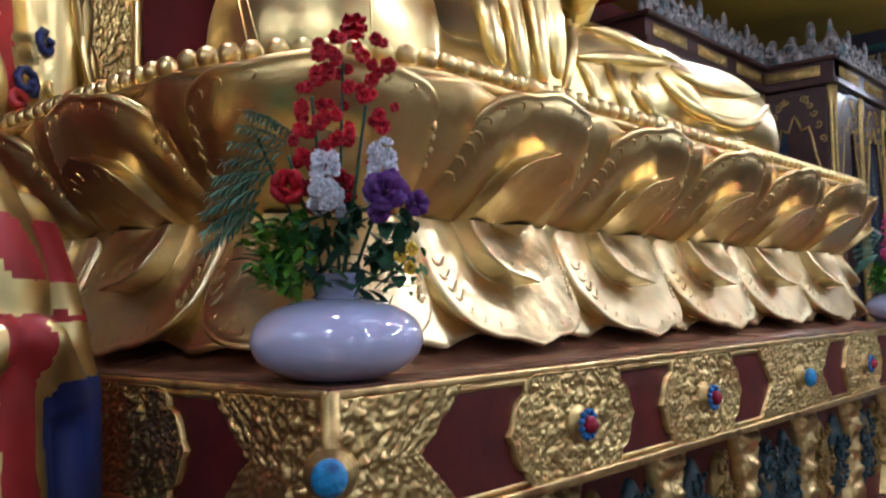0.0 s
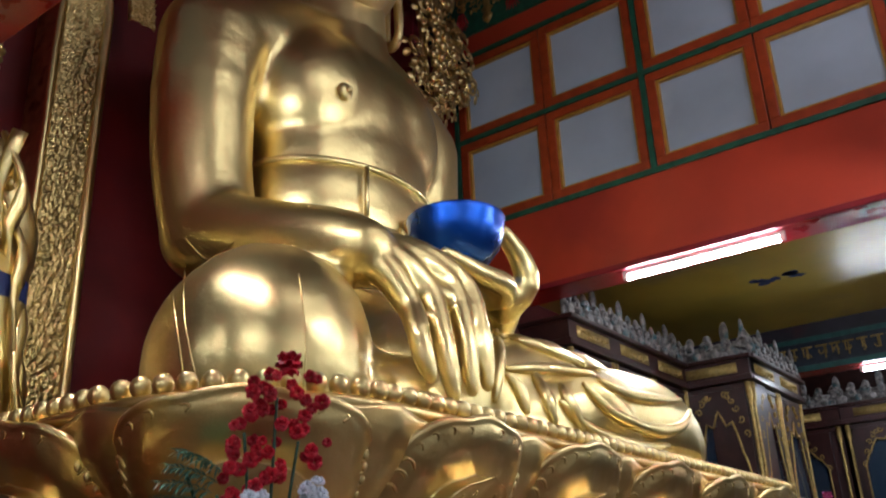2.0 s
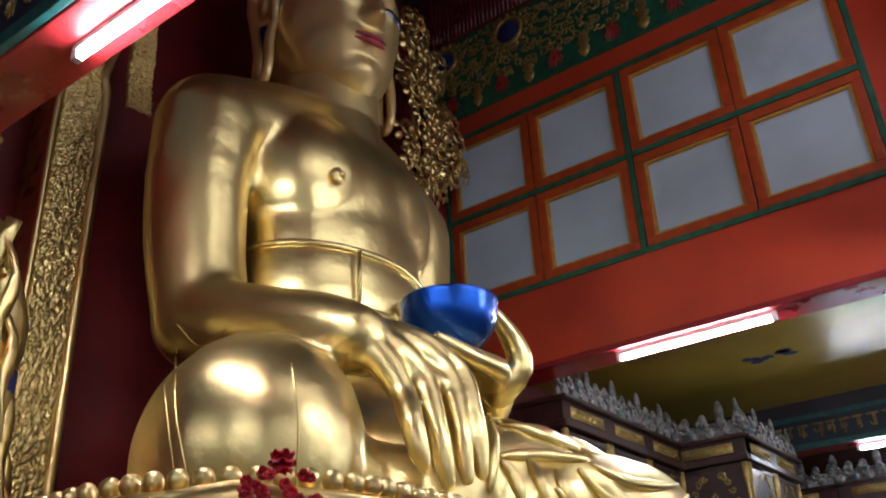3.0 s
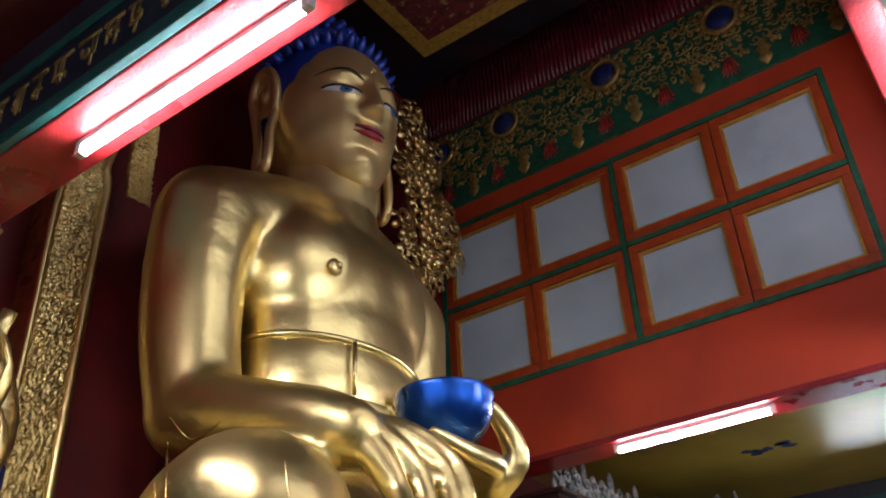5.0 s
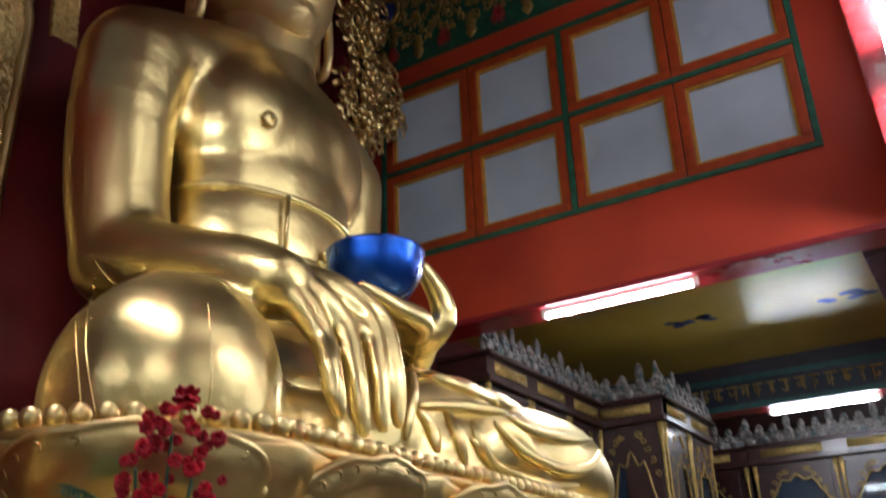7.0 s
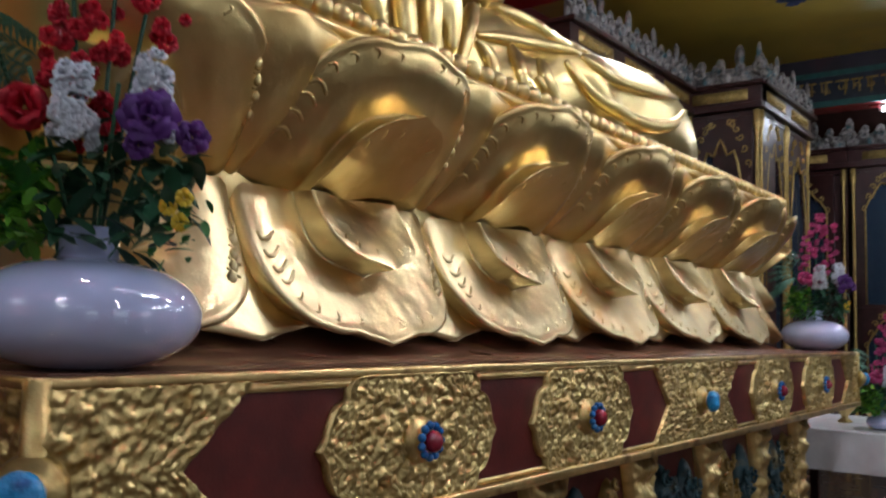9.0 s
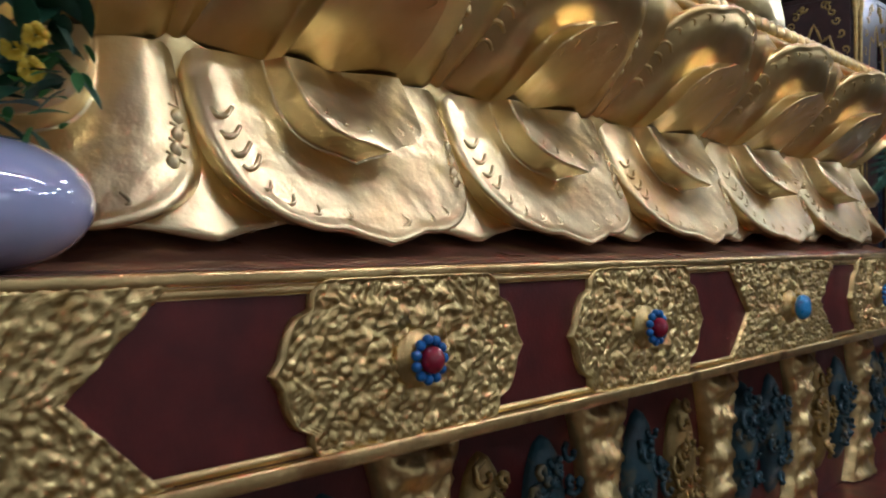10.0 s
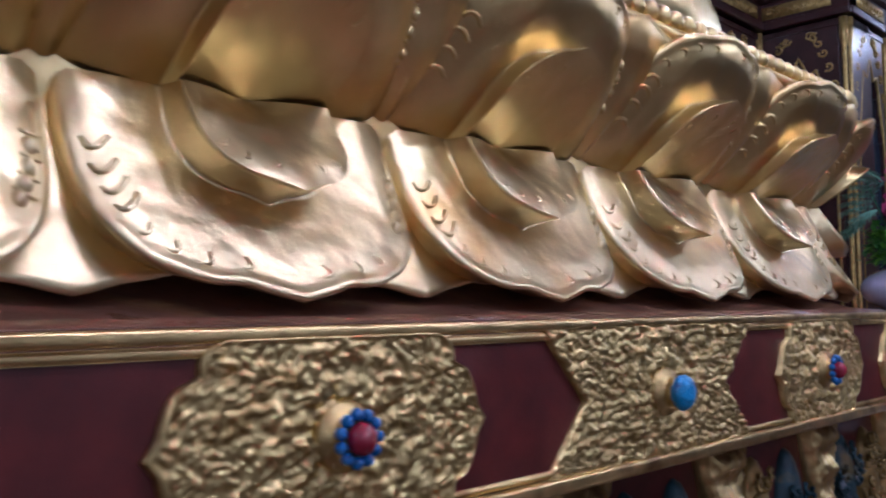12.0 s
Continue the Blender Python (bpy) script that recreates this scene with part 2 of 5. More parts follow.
solid("floor", box(-4.6, 9, -7, 13.2, -0.1, 0), "floor", "polished stone floor of the prayer hall", "floor", kind="structure", smooth=False)
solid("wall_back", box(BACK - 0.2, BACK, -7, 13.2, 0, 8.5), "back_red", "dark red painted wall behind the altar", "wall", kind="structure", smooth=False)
# unseen closing wall; its window openings are invented to hold fill lamps
bm = bmesh.new()
ys = [-7, -5.0, -2.6, 0.2, 2.6, 5.4, 7.8, 13.2]
for k in range(7):
    if k % 2 == 0:
        add_box(bm, 9, 9.2, ys[k], ys[k + 1], 0, LOW)
    else:
        add_box(bm, 9, 9.2, ys[k], ys[k + 1], 0, 0.9)
        add_box(bm, 9, 9.2, ys[k], ys[k + 1], 3.4, LOW)
solid("wall_hall", bm, "cream", "unseen cream wall closing the hall, with openings for added fill lamps", "wall", kind="structure", smooth=False)
# added fill lamps in these openings, to brighten the vase and lotus
for k in (1, 3, 5):
    lamp = new("daylight_fill", bpy.data.lights.new("daylight_fill", "AREA"))
    lamp.data.shape, lamp.data.size, lamp.data.size_y = "RECTANGLE", 2.4, 2.5
    lamp.data.energy, lamp.data.color = 11, (0.86, 0.92, 1.0)
    lamp.matrix_world = look((9.1, (ys[k] + ys[k + 1]) / 2, 2.15), (0, (ys[k] + ys[k + 1]) / 2, 2.15))
solid("wall_side", box(-4.6, 9.2, -7.2, -7, 0, 8.5), "cream", "plain cream side wall of the hall", "wall", kind="structure", smooth=False)
solid("wall_far", box(-4.6, 9.2, 13.2, 13.4, 0, 8.5), "cabinet_wood", "dark wall behind the far cabinets", "wall", kind="structure", smooth=False)

# low ceilings round the tall bay
bm = bmesh.new()
add_box(bm, BACK, -0.44, FAR + 0.32, THIRD, LOW, LOW + 0.1)
solid("ceiling_east", bm, "ceiling_yellow", "glossy yellow painted ceiling with blue motifs", "ceiling", kind="structure", smooth=False)
bm = bmesh.new()
add_box(bm, -0.44, 9, FAR + 0.32, THIRD, LOW, LOW + 0.1)
solid("ceiling_aisle", bm, "ceiling_red", "dark red painted ceiling", "ceiling", kind="structure", smooth=False)
bm = bmesh.new()
add_box(bm, BACK, -0.2, THIRD + 0.3, 13.2, LOW, LOW + 0.1)
solid("ceiling_far", bm, "ceiling_yellow", "yellow painted ceiling of the far aisle", "ceiling", kind="structure", smooth=False)
bm = bmesh.new()
add_box(bm, -0.2, 9, THIRD + 0.3, 13.2, LOW, LOW + 0.1)
add_box(bm, BACK, 9, -7, NEAR, LOW, LOW + 0.1)
add_box(bm, FRONT + 0.3, 9, NEAR, FAR + 0.32, LOW, LOW + 0.1)
solid("ceiling_hall", bm, "ceiling_red", "dark red ceiling of the hall", "ceiling", kind="structure", smooth=False)
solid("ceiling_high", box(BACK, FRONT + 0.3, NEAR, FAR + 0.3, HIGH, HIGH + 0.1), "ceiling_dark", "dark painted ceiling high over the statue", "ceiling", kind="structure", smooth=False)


def beam_along_x(name, y, x0, x1, label):
    """A red beam with a lettered dark band between teal fillets on its face towards -y."""
    ob = thing(name, label, "beam", kind="structure")
    part("core", box(x0, x1, y + 0.03, y + 0.30, BEAM, LOW + 0.02, bevel=0.008), "beam_red", ob, smooth=False)
    part("lower_fillet", box(x0, x1, y - 0.012, y + 0.03, BEAM + 0.004, BEAM + 0.07, bevel=0.006), "teal", ob, "teal painted fillet", smooth=False)
    part("lettered_band", box(x0, x1, y, y + 0.03, BEAM + 0.07, BEAM + 0.34), "navy", ob, "dark band with gold ornamental strokes", smooth=False)
    part("upper_fillet", box(x0, x1, y - 0.012, y + 0.03, BEAM + 0.34, BEAM + 0.40, bevel=0.006), "teal", ob, "teal painted fillet", smooth=False)
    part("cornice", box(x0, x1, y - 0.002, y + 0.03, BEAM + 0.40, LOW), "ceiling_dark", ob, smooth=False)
    # unreadable ornamental letters as plain strokes
    rnd = random.Random(5)
    bm = bmesh.new()
    x = max(x0, -4.2)
    while x < min(x1, 2.0):
        w = rnd.uniform(0.10, 0.15)
        add_box(bm, x, x + w, y - 0.006, y + 0.001, BEAM + 0.265, BEAM + 0.285)
        for k in range(rnd.choice((2, 3))):
            xx = x + 0.01 + rnd.random() * (w - 0.04)
            add_box(bm, xx, xx + 0.016, y - 0.005, y + 0.001, BEAM + rnd.choice((0.12, 0.14, 0.17)), BEAM + 0.27)
        pts = spiral((x + w * 0.5, y - 0.003, BEAM + rnd.uniform(0.16, 0.21)), 0.04, 0.8, rnd.random() * 6, "xz", 9)
        add_tube(bm, pts, 0.008, 5)
        x += w + rnd.uniform(0.015, 0.04)
    part("letter_strokes", bm, "gold_paint", ob, "gold painted strokes")
    return ob


beam_along_x("beam_near", NEAR, BACK, 9, "red beam with teal fillets and a dark ornamental band")
beam_along_x("beam_south", SOUTH, BACK, 9, "red beam with teal fillets and a dark ornamental band")
beam_along_x("beam_third", THIRD, BACK, 9, "red beam with teal fillets and a dark ornamental band")
ob = thing("beam_front", "red beam over the front of the bay", "beam", kind="structure")
for a, b in ((NEAR + 0.3, FAR), (SOUTH + 0.3, NEAR), (FAR + 0.32, THIRD)):
    part("core", box(FRONT, FRONT + 0.3, a, b, BEAM, LOW + 0.02, bevel=0.008), "beam_red", ob, smooth=False)
bm = bmesh.new()
for a, b, c, d in ((NEAR + 0.3, FAR, LOW + 0.02, 4.9), (NEAR + 0.3, FAR, 6.3, HIGH), (NEAR + 0.3, 1.7, 4.9, 6.3), (5.5, FAR, 4.9, 6.3), (3.5, 3.7, 4.9, 6.3)):
    add_box(bm, FRONT + 0.002, FRONT + 0.3, a, b, c, d)
solid("wall_bay_front", bm, "wall_red", "red wall with windows over the front beam", "wall", kind="structure", smooth=False)
bm = bmesh.new()
for a, b, c, d in ((BACK, FRONT + 0.3, LOW + 0.021, 4.7), (BACK, FRONT + 0.3, 6.3, HIGH), (BACK, -4.0, 4.7, 6.3), (-0.4, FRONT + 0.3, 4.7, 6.3)):
    add_box(bm, a, b, NEAR + 0.03, NEAR + 0.298, c, d)
solid("wall_bay_near", bm, "wall_red", "red wall with windows over the near beam", "wall", kind="structure", smooth=False)
for k, q in enumerate(((FRONT + 0.2, FRONT + 0.21, 1.7, 3.5, 4.9, 6.3), (FRONT + 0.2, FRONT + 0.21, 3.7, 5.5, 4.9, 6.3), (-4.0, -0.4, NEAR + 0.1, NEAR + 0.11, 4.7, 6.3))):
    solid("window_" + str(k + 2), box(*q), "day_glow" if k < 2 else "pane", "frosted clerestory pane with daylight behind it", "window", kind="structure", smooth=False)

# the tall red wall with its clerestory windows
WX0, WX1, WZ0, WZ1 = -4.05, -0.43, 4.66, 6.37
ob = thing("wall_clerestory", "tall orange-red painted wall with a row of panes", "wall", kind="structure")
part("lower_wall", box(BACK, 9, FAR, FAR + 0.3, BEAM + 0.03, WZ0), "wall_red", ob, smooth=False)
part("upper_wall", box(BACK, FRONT + 0.3, FAR, FAR + 0.3, WZ1, HIGH), "wall_red", ob, smooth=False)
part("right_pier", box(WX1, FRONT + 0.3, FAR, FAR + 0.3, WZ0, WZ1), "wall_red", ob, smooth=False)
part("left_pier", box(BACK, WX0, FAR, FAR + 0.3, WZ0, WZ1), "wall_red", ob, smooth=False)
part("beam_soffit", box(BACK, 9, FAR + 0.004, FAR + 0.32, BEAM, BEAM + 0.03, bevel=0.006), "beam_red", ob, smooth=False)
part("drip_edge", box(BACK, 9, FAR - 0.02, FAR + 0.004, BEAM - 0.002, BEAM + 0.045, bevel=0.006), "beam_edge", ob, smooth=False)

win = thing("window_1", "row of frosted panes in orange and gold frames edged green", "window", kind="structure")
g = 0.045
bm = bmesh.new()
add_box(bm, WX0 - g, WX1 + g, FAR - 0.02, FAR + 0.06, WZ0 - g, WZ0, 0.004)
add_box(bm, WX0 - g, WX1 + g, FAR - 0.02, FAR + 0.06, WZ1, WZ1 + g, 0.004)
add_box(bm, WX0 - g, WX0, FAR - 0.018, FAR + 0.06, WZ0, WZ1, 0.004)
add_box(bm, WX1, WX1 + g, FAR - 0.018, FAR + 0.06, WZ0, WZ1, 0.004)
zm, xm = (WZ0 + WZ1) / 2, (WX0 + WX1) / 2
add_box(bm, WX0, WX1, FAR - 0.015, FAR + 0.06, zm - g / 2, zm + g / 2, 0.004)
add_box(bm, xm - g / 2, xm + g / 2, FAR - 0.017, FAR + 0.06, WZ0, WZ1, 0.004)
part("green_border", bm, "green", win, "green painted border strips", smooth=False)
for i in range(4):
    for j in range(2):
        a = WX0 + i * (WX1 - WX0) / 4 + (g / 2 if i == 2 else 0) + 0.005
        b = WX0 + (i + 1) * (WX1 - WX0) / 4 - (g / 2 if i == 1 else 0) - 0.005
        c = WZ0 + 0.005 if j == 0 else zm + g / 2 + 0.005
        d = zm - g / 2 - 0.005 if j == 0 else WZ1 - 0.005
        f = 0.075
        bm = bmesh.new()
        for q in ((a, b, c, c + f), (a, b, d - f, d), (a, a + f, c + f, d - f), (b - f, b, c + f, d - f)):
            add_box(bm, q[0], q[1], FAR - 0.008, FAR + 0.08, q[2], q[3], 0.006)
        fr = part("window_frame", bm, "frame_orange", win, smooth=False)
        bm = bmesh.new()
        h = 0.022
        a, b, c, d = a + f, b - f, c + f, d - f
        for q in ((a, b, c, c + h), (a, b, d - h, d), (a, a + h, c + h, d - h), (b - h, b, c + h, d - h)):
            add_box(bm, q[0], q[1], FAR + 0.01, FAR + 0.07, q[2], q[3], 0.003)
        part("gold_bead", bm, "frame_gold", fr, "gold painted inner bead", smooth=False)
        part("pane", box(a + h, b - h, FAR + 0.045, FAR + 0.055, c + h, d - h), "pane", win, "frosted white pane", smooth=False)

# painted and gilded frieze above the panes
ob = thing("frieze", "green frieze with gilded scrollwork and blue bosses", "frieze", kind="structure")
FZ0, FZ1 = 6.62, 7.62
part("ground_panel", box(BACK, FRONT, FAR - 0.03, FAR, FZ0, FZ1), "green", ob, smooth=False)
part("valance", box(BACK, FRONT, FAR - 0.06, FAR - 0.0301, 7.56, HIGH), "ceiling_red", ob, "dark red pleated valance", smooth=False)
bm = bmesh.new()
for k in range(90):
    x = BACK + 0.02 + k * 0.048
    add_tube(bm, [(x, FAR - 0.06, 7.57), (x + 0.006, FAR - 0.064, 7.9), (x, FAR - 0.06, HIGH - 0.01)], [0.024, 0.018, 0.02], 6)
part("valance_pleats", bm, "ceiling_red", ob)
rnd = random.Random(3)
bm = bmesh.new()
x = BACK + 0.1
k = 0
while x < FRONT - 0.06:
    for z in (6.93, 7.02, 7.11, 7.20, 7.29, 7.38, 7.47):
        c = (x + rnd.uniform(-0.03, 0.03), FAR - 0.036, z + rnd.uniform(-0.03, 0.03))
        r = rnd.uniform(0.035, 0.055)
        add_tube(bm, spiral(c, r, rnd.uniform(0.8, 1.3), rnd.random() * 6.3, "xz", 10, rnd.choice((-1, 1))), [0.011 - 0.0006 * i for i in range(10)], 4)
        a = rnd.random() * 6.3
        add_ball(bm, (c[0] + r * math.cos(a), FAR - 0.034, c[2] + r * math.sin(a)), (0.022, 0.008, 0.013), 6, 4)
    if k % 3 == 0:
        for q in (-1, 0, 1):
            add_ball(bm, (x + 0.03 * q, FAR - 0.036, 6.87 - 0.015 * abs(q)), (0.016, 0.01, 0.03), 6, 4)
    k += 1
    x += 0.088
part("gilded_scrolls", bm, "gold_paint", ob, "gilded scrollwork")
x, k = BACK + 0.2, 0
while x < FRONT - 0.1:
    bm = bmesh.new()
    if k % 2 == 0:
        add_lathe(bm, [(0.005, 0), (0.05, 0.05), (0.06, 0.09), (0.035, 0.12), (0.07, 0.17), (0.03, 0.21), (0.05, 0.25), (0.01, 0.27)], (x, FAR - 0.03, FZ0 + 0.03), 10, sy=0.4)
        part("pendant", bm, "gold_paint", ob)
    else:
        for a in range(5):
            t = -0.9 + a * 0.45
            add_tube(bm, [(x, FAR - 0.03, FZ0 + 0.20), (x + 0.09 * math.sin(t), FAR - 0.045, FZ0 + 0.05 + 0.06 * (1 - math.cos(t)))], [0.014, 0.004], 5)
            add_tube(bm, [(x - 0.07 + a * 0.035, FAR - 0.04, FZ0 + 0.13), (x + (a - 2) * 0.012, FAR - 0.04, FZ0 + 0.26)], [0.01, 0.006], 5)
        part("tassel", bm, "robe_red", ob)
    x += 0.29
    k += 1
for x in (-4.0, -3.23, -2.13, -1.0):
    bm = bmesh.new()
    add_ball(bm, (x, FAR - 0.03, 7.33), (0.125, 0.06, 0.125), 20, 8)
    boss = part("boss", bm, "robe_blue", ob, "glossy dark blue boss")
    bm = bmesh.new()
    ring = [(x + 0.15 * math.cos(a * math.pi / 12), FAR - 0.05, 7.33 + 0.15 * math.sin(a * math.pi / 12)) for a in range(25)]
    add_tube(bm, ring, 0.022, 6)
    for a in range(16):
        t = a * math.pi / 8
        add_ball(bm, (x + 0.2 * math.cos(t), FAR - 0.04, 7.33 + 0.2 * math.sin(t)), (0.03, 0.015, 0.03), 6, 4)
    part("boss_ring", bm, "gold_paint", boss)

# canopy hung over the statue
ob = thing("canopy", "dark red patterned cloth canopy with a yellow border", "canopy")
CX0, CX1, CY0, CY1, CZ = -3.42, -0.6, 2.4, 4.85, 7.55
part("cloth", box(CX0 + 0.16, CX1 - 0.16, CY0 + 0.16, CY1 - 0.16, CZ + 0.004, CZ + 0.05), "cloth_red", ob, smooth=False)
bm = bmesh.new()
for q in ((CX0, CX1, CY0, CY0 + 0.16), (CX0, CX1, CY1 - 0.16, CY1), (CX0, CX0 + 0.16, CY0 + 0.16, CY1 - 0.16), (CX1 - 0.16, CX1, CY0 + 0.16, CY1 - 0.16)):
    add_box(bm, *q, CZ, CZ + 0.06, 0.01)
part("border", bm, "cloth_gold", ob, "yellow border", smooth=False)
for x, y in ((CX0 + 0.1, CY0 + 0.1), (CX1 - 0.1, CY0 + 0.1), (CX0 + 0.1, CY1 - 0.1), (CX1 - 0.1, CY1 - 0.1)):
    bm = bmesh.new()
    add_tube(bm, [(x, y, CZ + 0.05), (x, y, HIGH)], 0.012, 6)
    part("hanger", bm, "steel", ob)


def tube_lamp(x, y, along):
    """A fluorescent batten under a beam: white body, end caps and a glowing tube."""
    ob = thing("tube_lamp", "white fluorescent tube on a slim batten under a beam", "tube lamp", (x, y, BEAM), "tube lamps")
    L = 0.6
    part("batten", box(-L, L, -0.02, 0.02, -0.03, 0, bevel=0.004), "white", ob, smooth=False)
    bm = bmesh.new()
    add_tube(bm, [(-L + 0.02, 0, -0.052), (L - 0.02, 0, -0.052)], 0.019, 10)
    part("tube", bm, "tube_light", ob, "glowing white tube")
    for s in (-1, 1):
        part("end_cap", box(s * L - 0.02, s * L + 0.02, -0.018, 0.018, -0.07, 0, bevel=0.005), "white", ob, smooth=False)
    if along == "y":
        ob.rotation_euler = (0, 0, math.pi / 2)
    return ob


tube_lamp(-2.02, FAR + 0.08, "x")
tube_lamp(-1.98, NEAR + 0.18, "x")
tube_lamp(-1.40, THIRD + 0.16, "x")
for y in (3.15, 4.75, -1.2, 8.2):
    tube_lamp(FRONT + 0.135, y, "y")
for x, y in ((2.2, NEAR + 0.18), (2.2, FAR + 0.08), (2.2, THIRD + 0.16), (-2.0, SOUTH + 0.18), (2.2, SOUTH + 0.18), (4.6, NEAR + 0.18), (4.6, SOUTH + 0.18), (4.6, FAR + 0.08), (4.6, THIRD + 0.16), (3.4, FAR + 0.08), (3.4, THIRD + 0.16)):
    tube_lamp(x, y, "x")


# ---- altar base ----
BX, BY0, BY1 = -1.31, 1.16, 6.17
BZ0, BZ1, BZM = 1.035, 1.335, 1.18
base = thing("altar_base", "dark red lacquered altar base with gilded relief plates", "altar")
part("band", box(BACK, BX, BY0, BY1, BZ0 + 0.02, BZ1 - 0.02), "maroon", base, smooth=False)
part("top_slab", box(BACK, BX - 0.03, BY0 + 0.03, BY1 - 0.03, BZ1 - 0.02, BZ1 + 0.004), "slab_brown", base, "dark brown lacquered top", smooth=False)


def rail(name, z0, z1, proud):
    part(name, box(BX, BX + proud, BY0 - proud, BY1 + proud, z0, z1, bevel=0.006), "gold_trim", base, "gilded moulding")
    part(name, box(BACK, BX - 0.001, BY0 - proud, BY0, z0, z1, bevel=0.006), "gold_trim", base, "gilded moulding")
    part(name, box(BACK, BX - 0.001, BY1, BY1 + proud, z0, z1, bevel=0.006), "gold_trim", base, "gilded moulding")


rail("upper_rail", 1.318, 1.338, 0.014)
rail("upper_bead", 1.300, 1.316, 0.008)
rail("lower_rail", 1.022, 1.050, 0.022)
rail("lower_bead", 1.052, 1.066, 0.010)


def relief(u, v, seed, f=36.0):
    """Height of gilded leafwork at a place of a plate."""
    p = Vector((u * f, v * f, seed))
    a = noise.noise(p * 0.55) * 2.2
    q = Vector((p.x + 1.6 * math.sin(p.y * 0.9 + a), p.y + 1.6 * math.cos(p.x * 0.8 - a), seed))
    d = noise.voronoi(q * 0.62)[0]
    e = noise.voronoi(p * 1.05)[0]
    return 0.0055 * min(1.0, (d[1] - d[0]) * 2.0) + 0.005 * max(0, 1 - (e[0] / 0.62) ** 2) + 0.0025 * noise.noise(q * 1.5)


def plate_mesh(name, width, seed, n=170, rows=96, side=0, rim=True, f=58.0):
    """A plate in its own y-z plane, proud towards +x; width(t) is the half width at height t in -1..1."""
    bm = bmesh.new()
    H = 0.145
    grid = []
    for j in range(rows + 1):
        t = -1 + 2 * j / rows
        w = width(abs(t))
        row = []
        for i in range(n + 1):
            s = -1 + 2 * i / n
            if side:
                s = side * (i / n) if side > 0 else -1 + i / n
            y, z = s * w, t * H
            edge = min((1 - abs(s)) * w, (1 - abs(t)) * H)
            if side:
                edge = min(edge, 1)
            if edge < 0.001:
                x = 0.0
            elif rim and edge < 0.008:
                x = 0.016
            else:
                x = 0.008 + relief(y, z, seed, f)
                r = math.hypot(y, z)
                for k in range(2):
                    x += 0.010 * math.exp(-((r - 0.075 - 0.05 * k) / 0.012) ** 2) * (0.6 + 0.4 * math.sin(math.atan2(z, y) * 14))
            row.append(bm.verts.new((x, y, z)))
        grid.append(row)
    for a, b in zip(grid, grid[1:]):
        for i in range(n):
            bm.faces.new((a[i], a[i + 1], b[i + 1], b[i]))
    return finish(name, bm, "gold_relief")


def medallion_width(t):
    """A stepped outline: narrow ends, then lobed flanks with a small cusp half way up."""
    if t > 0.66:
        return 0.228 - 0.045 * ((t - 0.66) / 0.34) ** 4
    if t > 0.60:
        return 0.228 + 0.022 * (0.66 - t) / 0.06
    return 0.250 + 0.036 * math.cos(t / 0.60 * math.pi / 2) ** 0.6 + 0.016 * max(0, 1 - t / 0.16)


def chevron_width(t):
    return 0.285 + 0.135 * t


def corner_width(t):
    return 0.25 + 0.15 * t


def jewel(y, kind, x=BX, turn=0.0, parent=None):
    """A raised mount with a ringed ruby or a turquoise stone."""
    bm = bmesh.new()
    add_lathe(bm, [(0.055, 0.0), (0.05, 0.02), (0.034, 0.024), (0.030, 0.038), (0.034, 0.042)], n=18, axis="x")
    mount = part("jewel_mount", bm, "gold_relief", parent, "gilded mount", at=(x, y, BZM), turn=turn)
    bm = bmesh.new()
    if kind == "ruby":
        add_ball(bm, (0.052, 0, 0), (0.022, 0.022, 0.024), 12, 8)
        part("ruby", bm, "ruby", mount, "dark red stone")
        for k in range(11):
            a = 2 * math.pi * k / 11
            bm = bmesh.new()
            add_ball(bm, (0.046, 0.034 * math.cos(a), 0.034 * math.sin(a)), 0.0095, 8, 6)
            part("blue_bead", bm, "blue_bead", mount)
    else:
        add_ball(bm, (0.055, 0, 0), (0.024, 0.036, 0.038), 14, 10)
        for v in bm.verts:
            v.co += Vector((1, 0, 0)) * 0.006 * noise.noise(v.co * 60)
        part("turquoise", bm, "turquoise", mount, "carved turquoise stone")


med_a = plate_mesh("medallion", medallion_width, 3.1)
chev = plate_mesh("chevron_plate", chevron_width, 8.4, rim=False, f=70.0)
for y in (2.015, 2.785, 4.535, 5.305):
    part("medallion", med_a, None, base, "gilded lobed relief plate", at=(BX, y, BZM))
    jewel(y, "ruby", parent=base)
part("chevron_plate", chev, None, base, "gilded relief plate with notched ends", at=(BX, 3.665, BZM))
jewel(3.665, "turquoise", parent=base)
half_r = plate_mesh("corner_plate", corner_width, 5.2, 80, 64, 1, rim=False)
half_l = plate_mesh("corner_plate", corner_width, 5.9, 80, 64, -1, rim=False)
part("corner_plate", half_r, None, base, at=(BX, BY0, BZM))
part("corner_plate", half_l, None, base, at=(BX, BY1, BZM))
part("corner_plate", half_l, None, base, at=(BX, BY0, BZM), turn=-math.pi / 2)
part("corner_plate", half_r, None, base, at=(BX, BY1, BZM), turn=math.pi / 2)
for y in (BY0, BY1):
    bm = bmesh.new()
    add_tube(bm, [(BX, y, BZ0 + 0.02), (BX, y, BZ1 - 0.002)], 0.02, 12)
    part("corner_bead", bm, "gold_relief", base)
jewel(BY0, "turquoise", BX, -math.pi / 4, base)
jewel(BY1, "turquoise", BX, math.pi / 4, base)
for x in (-2.09, -2.9):
    part("medallion", med_a, None, base, at=(x, BY0, BZM), turn=-math.pi / 2)

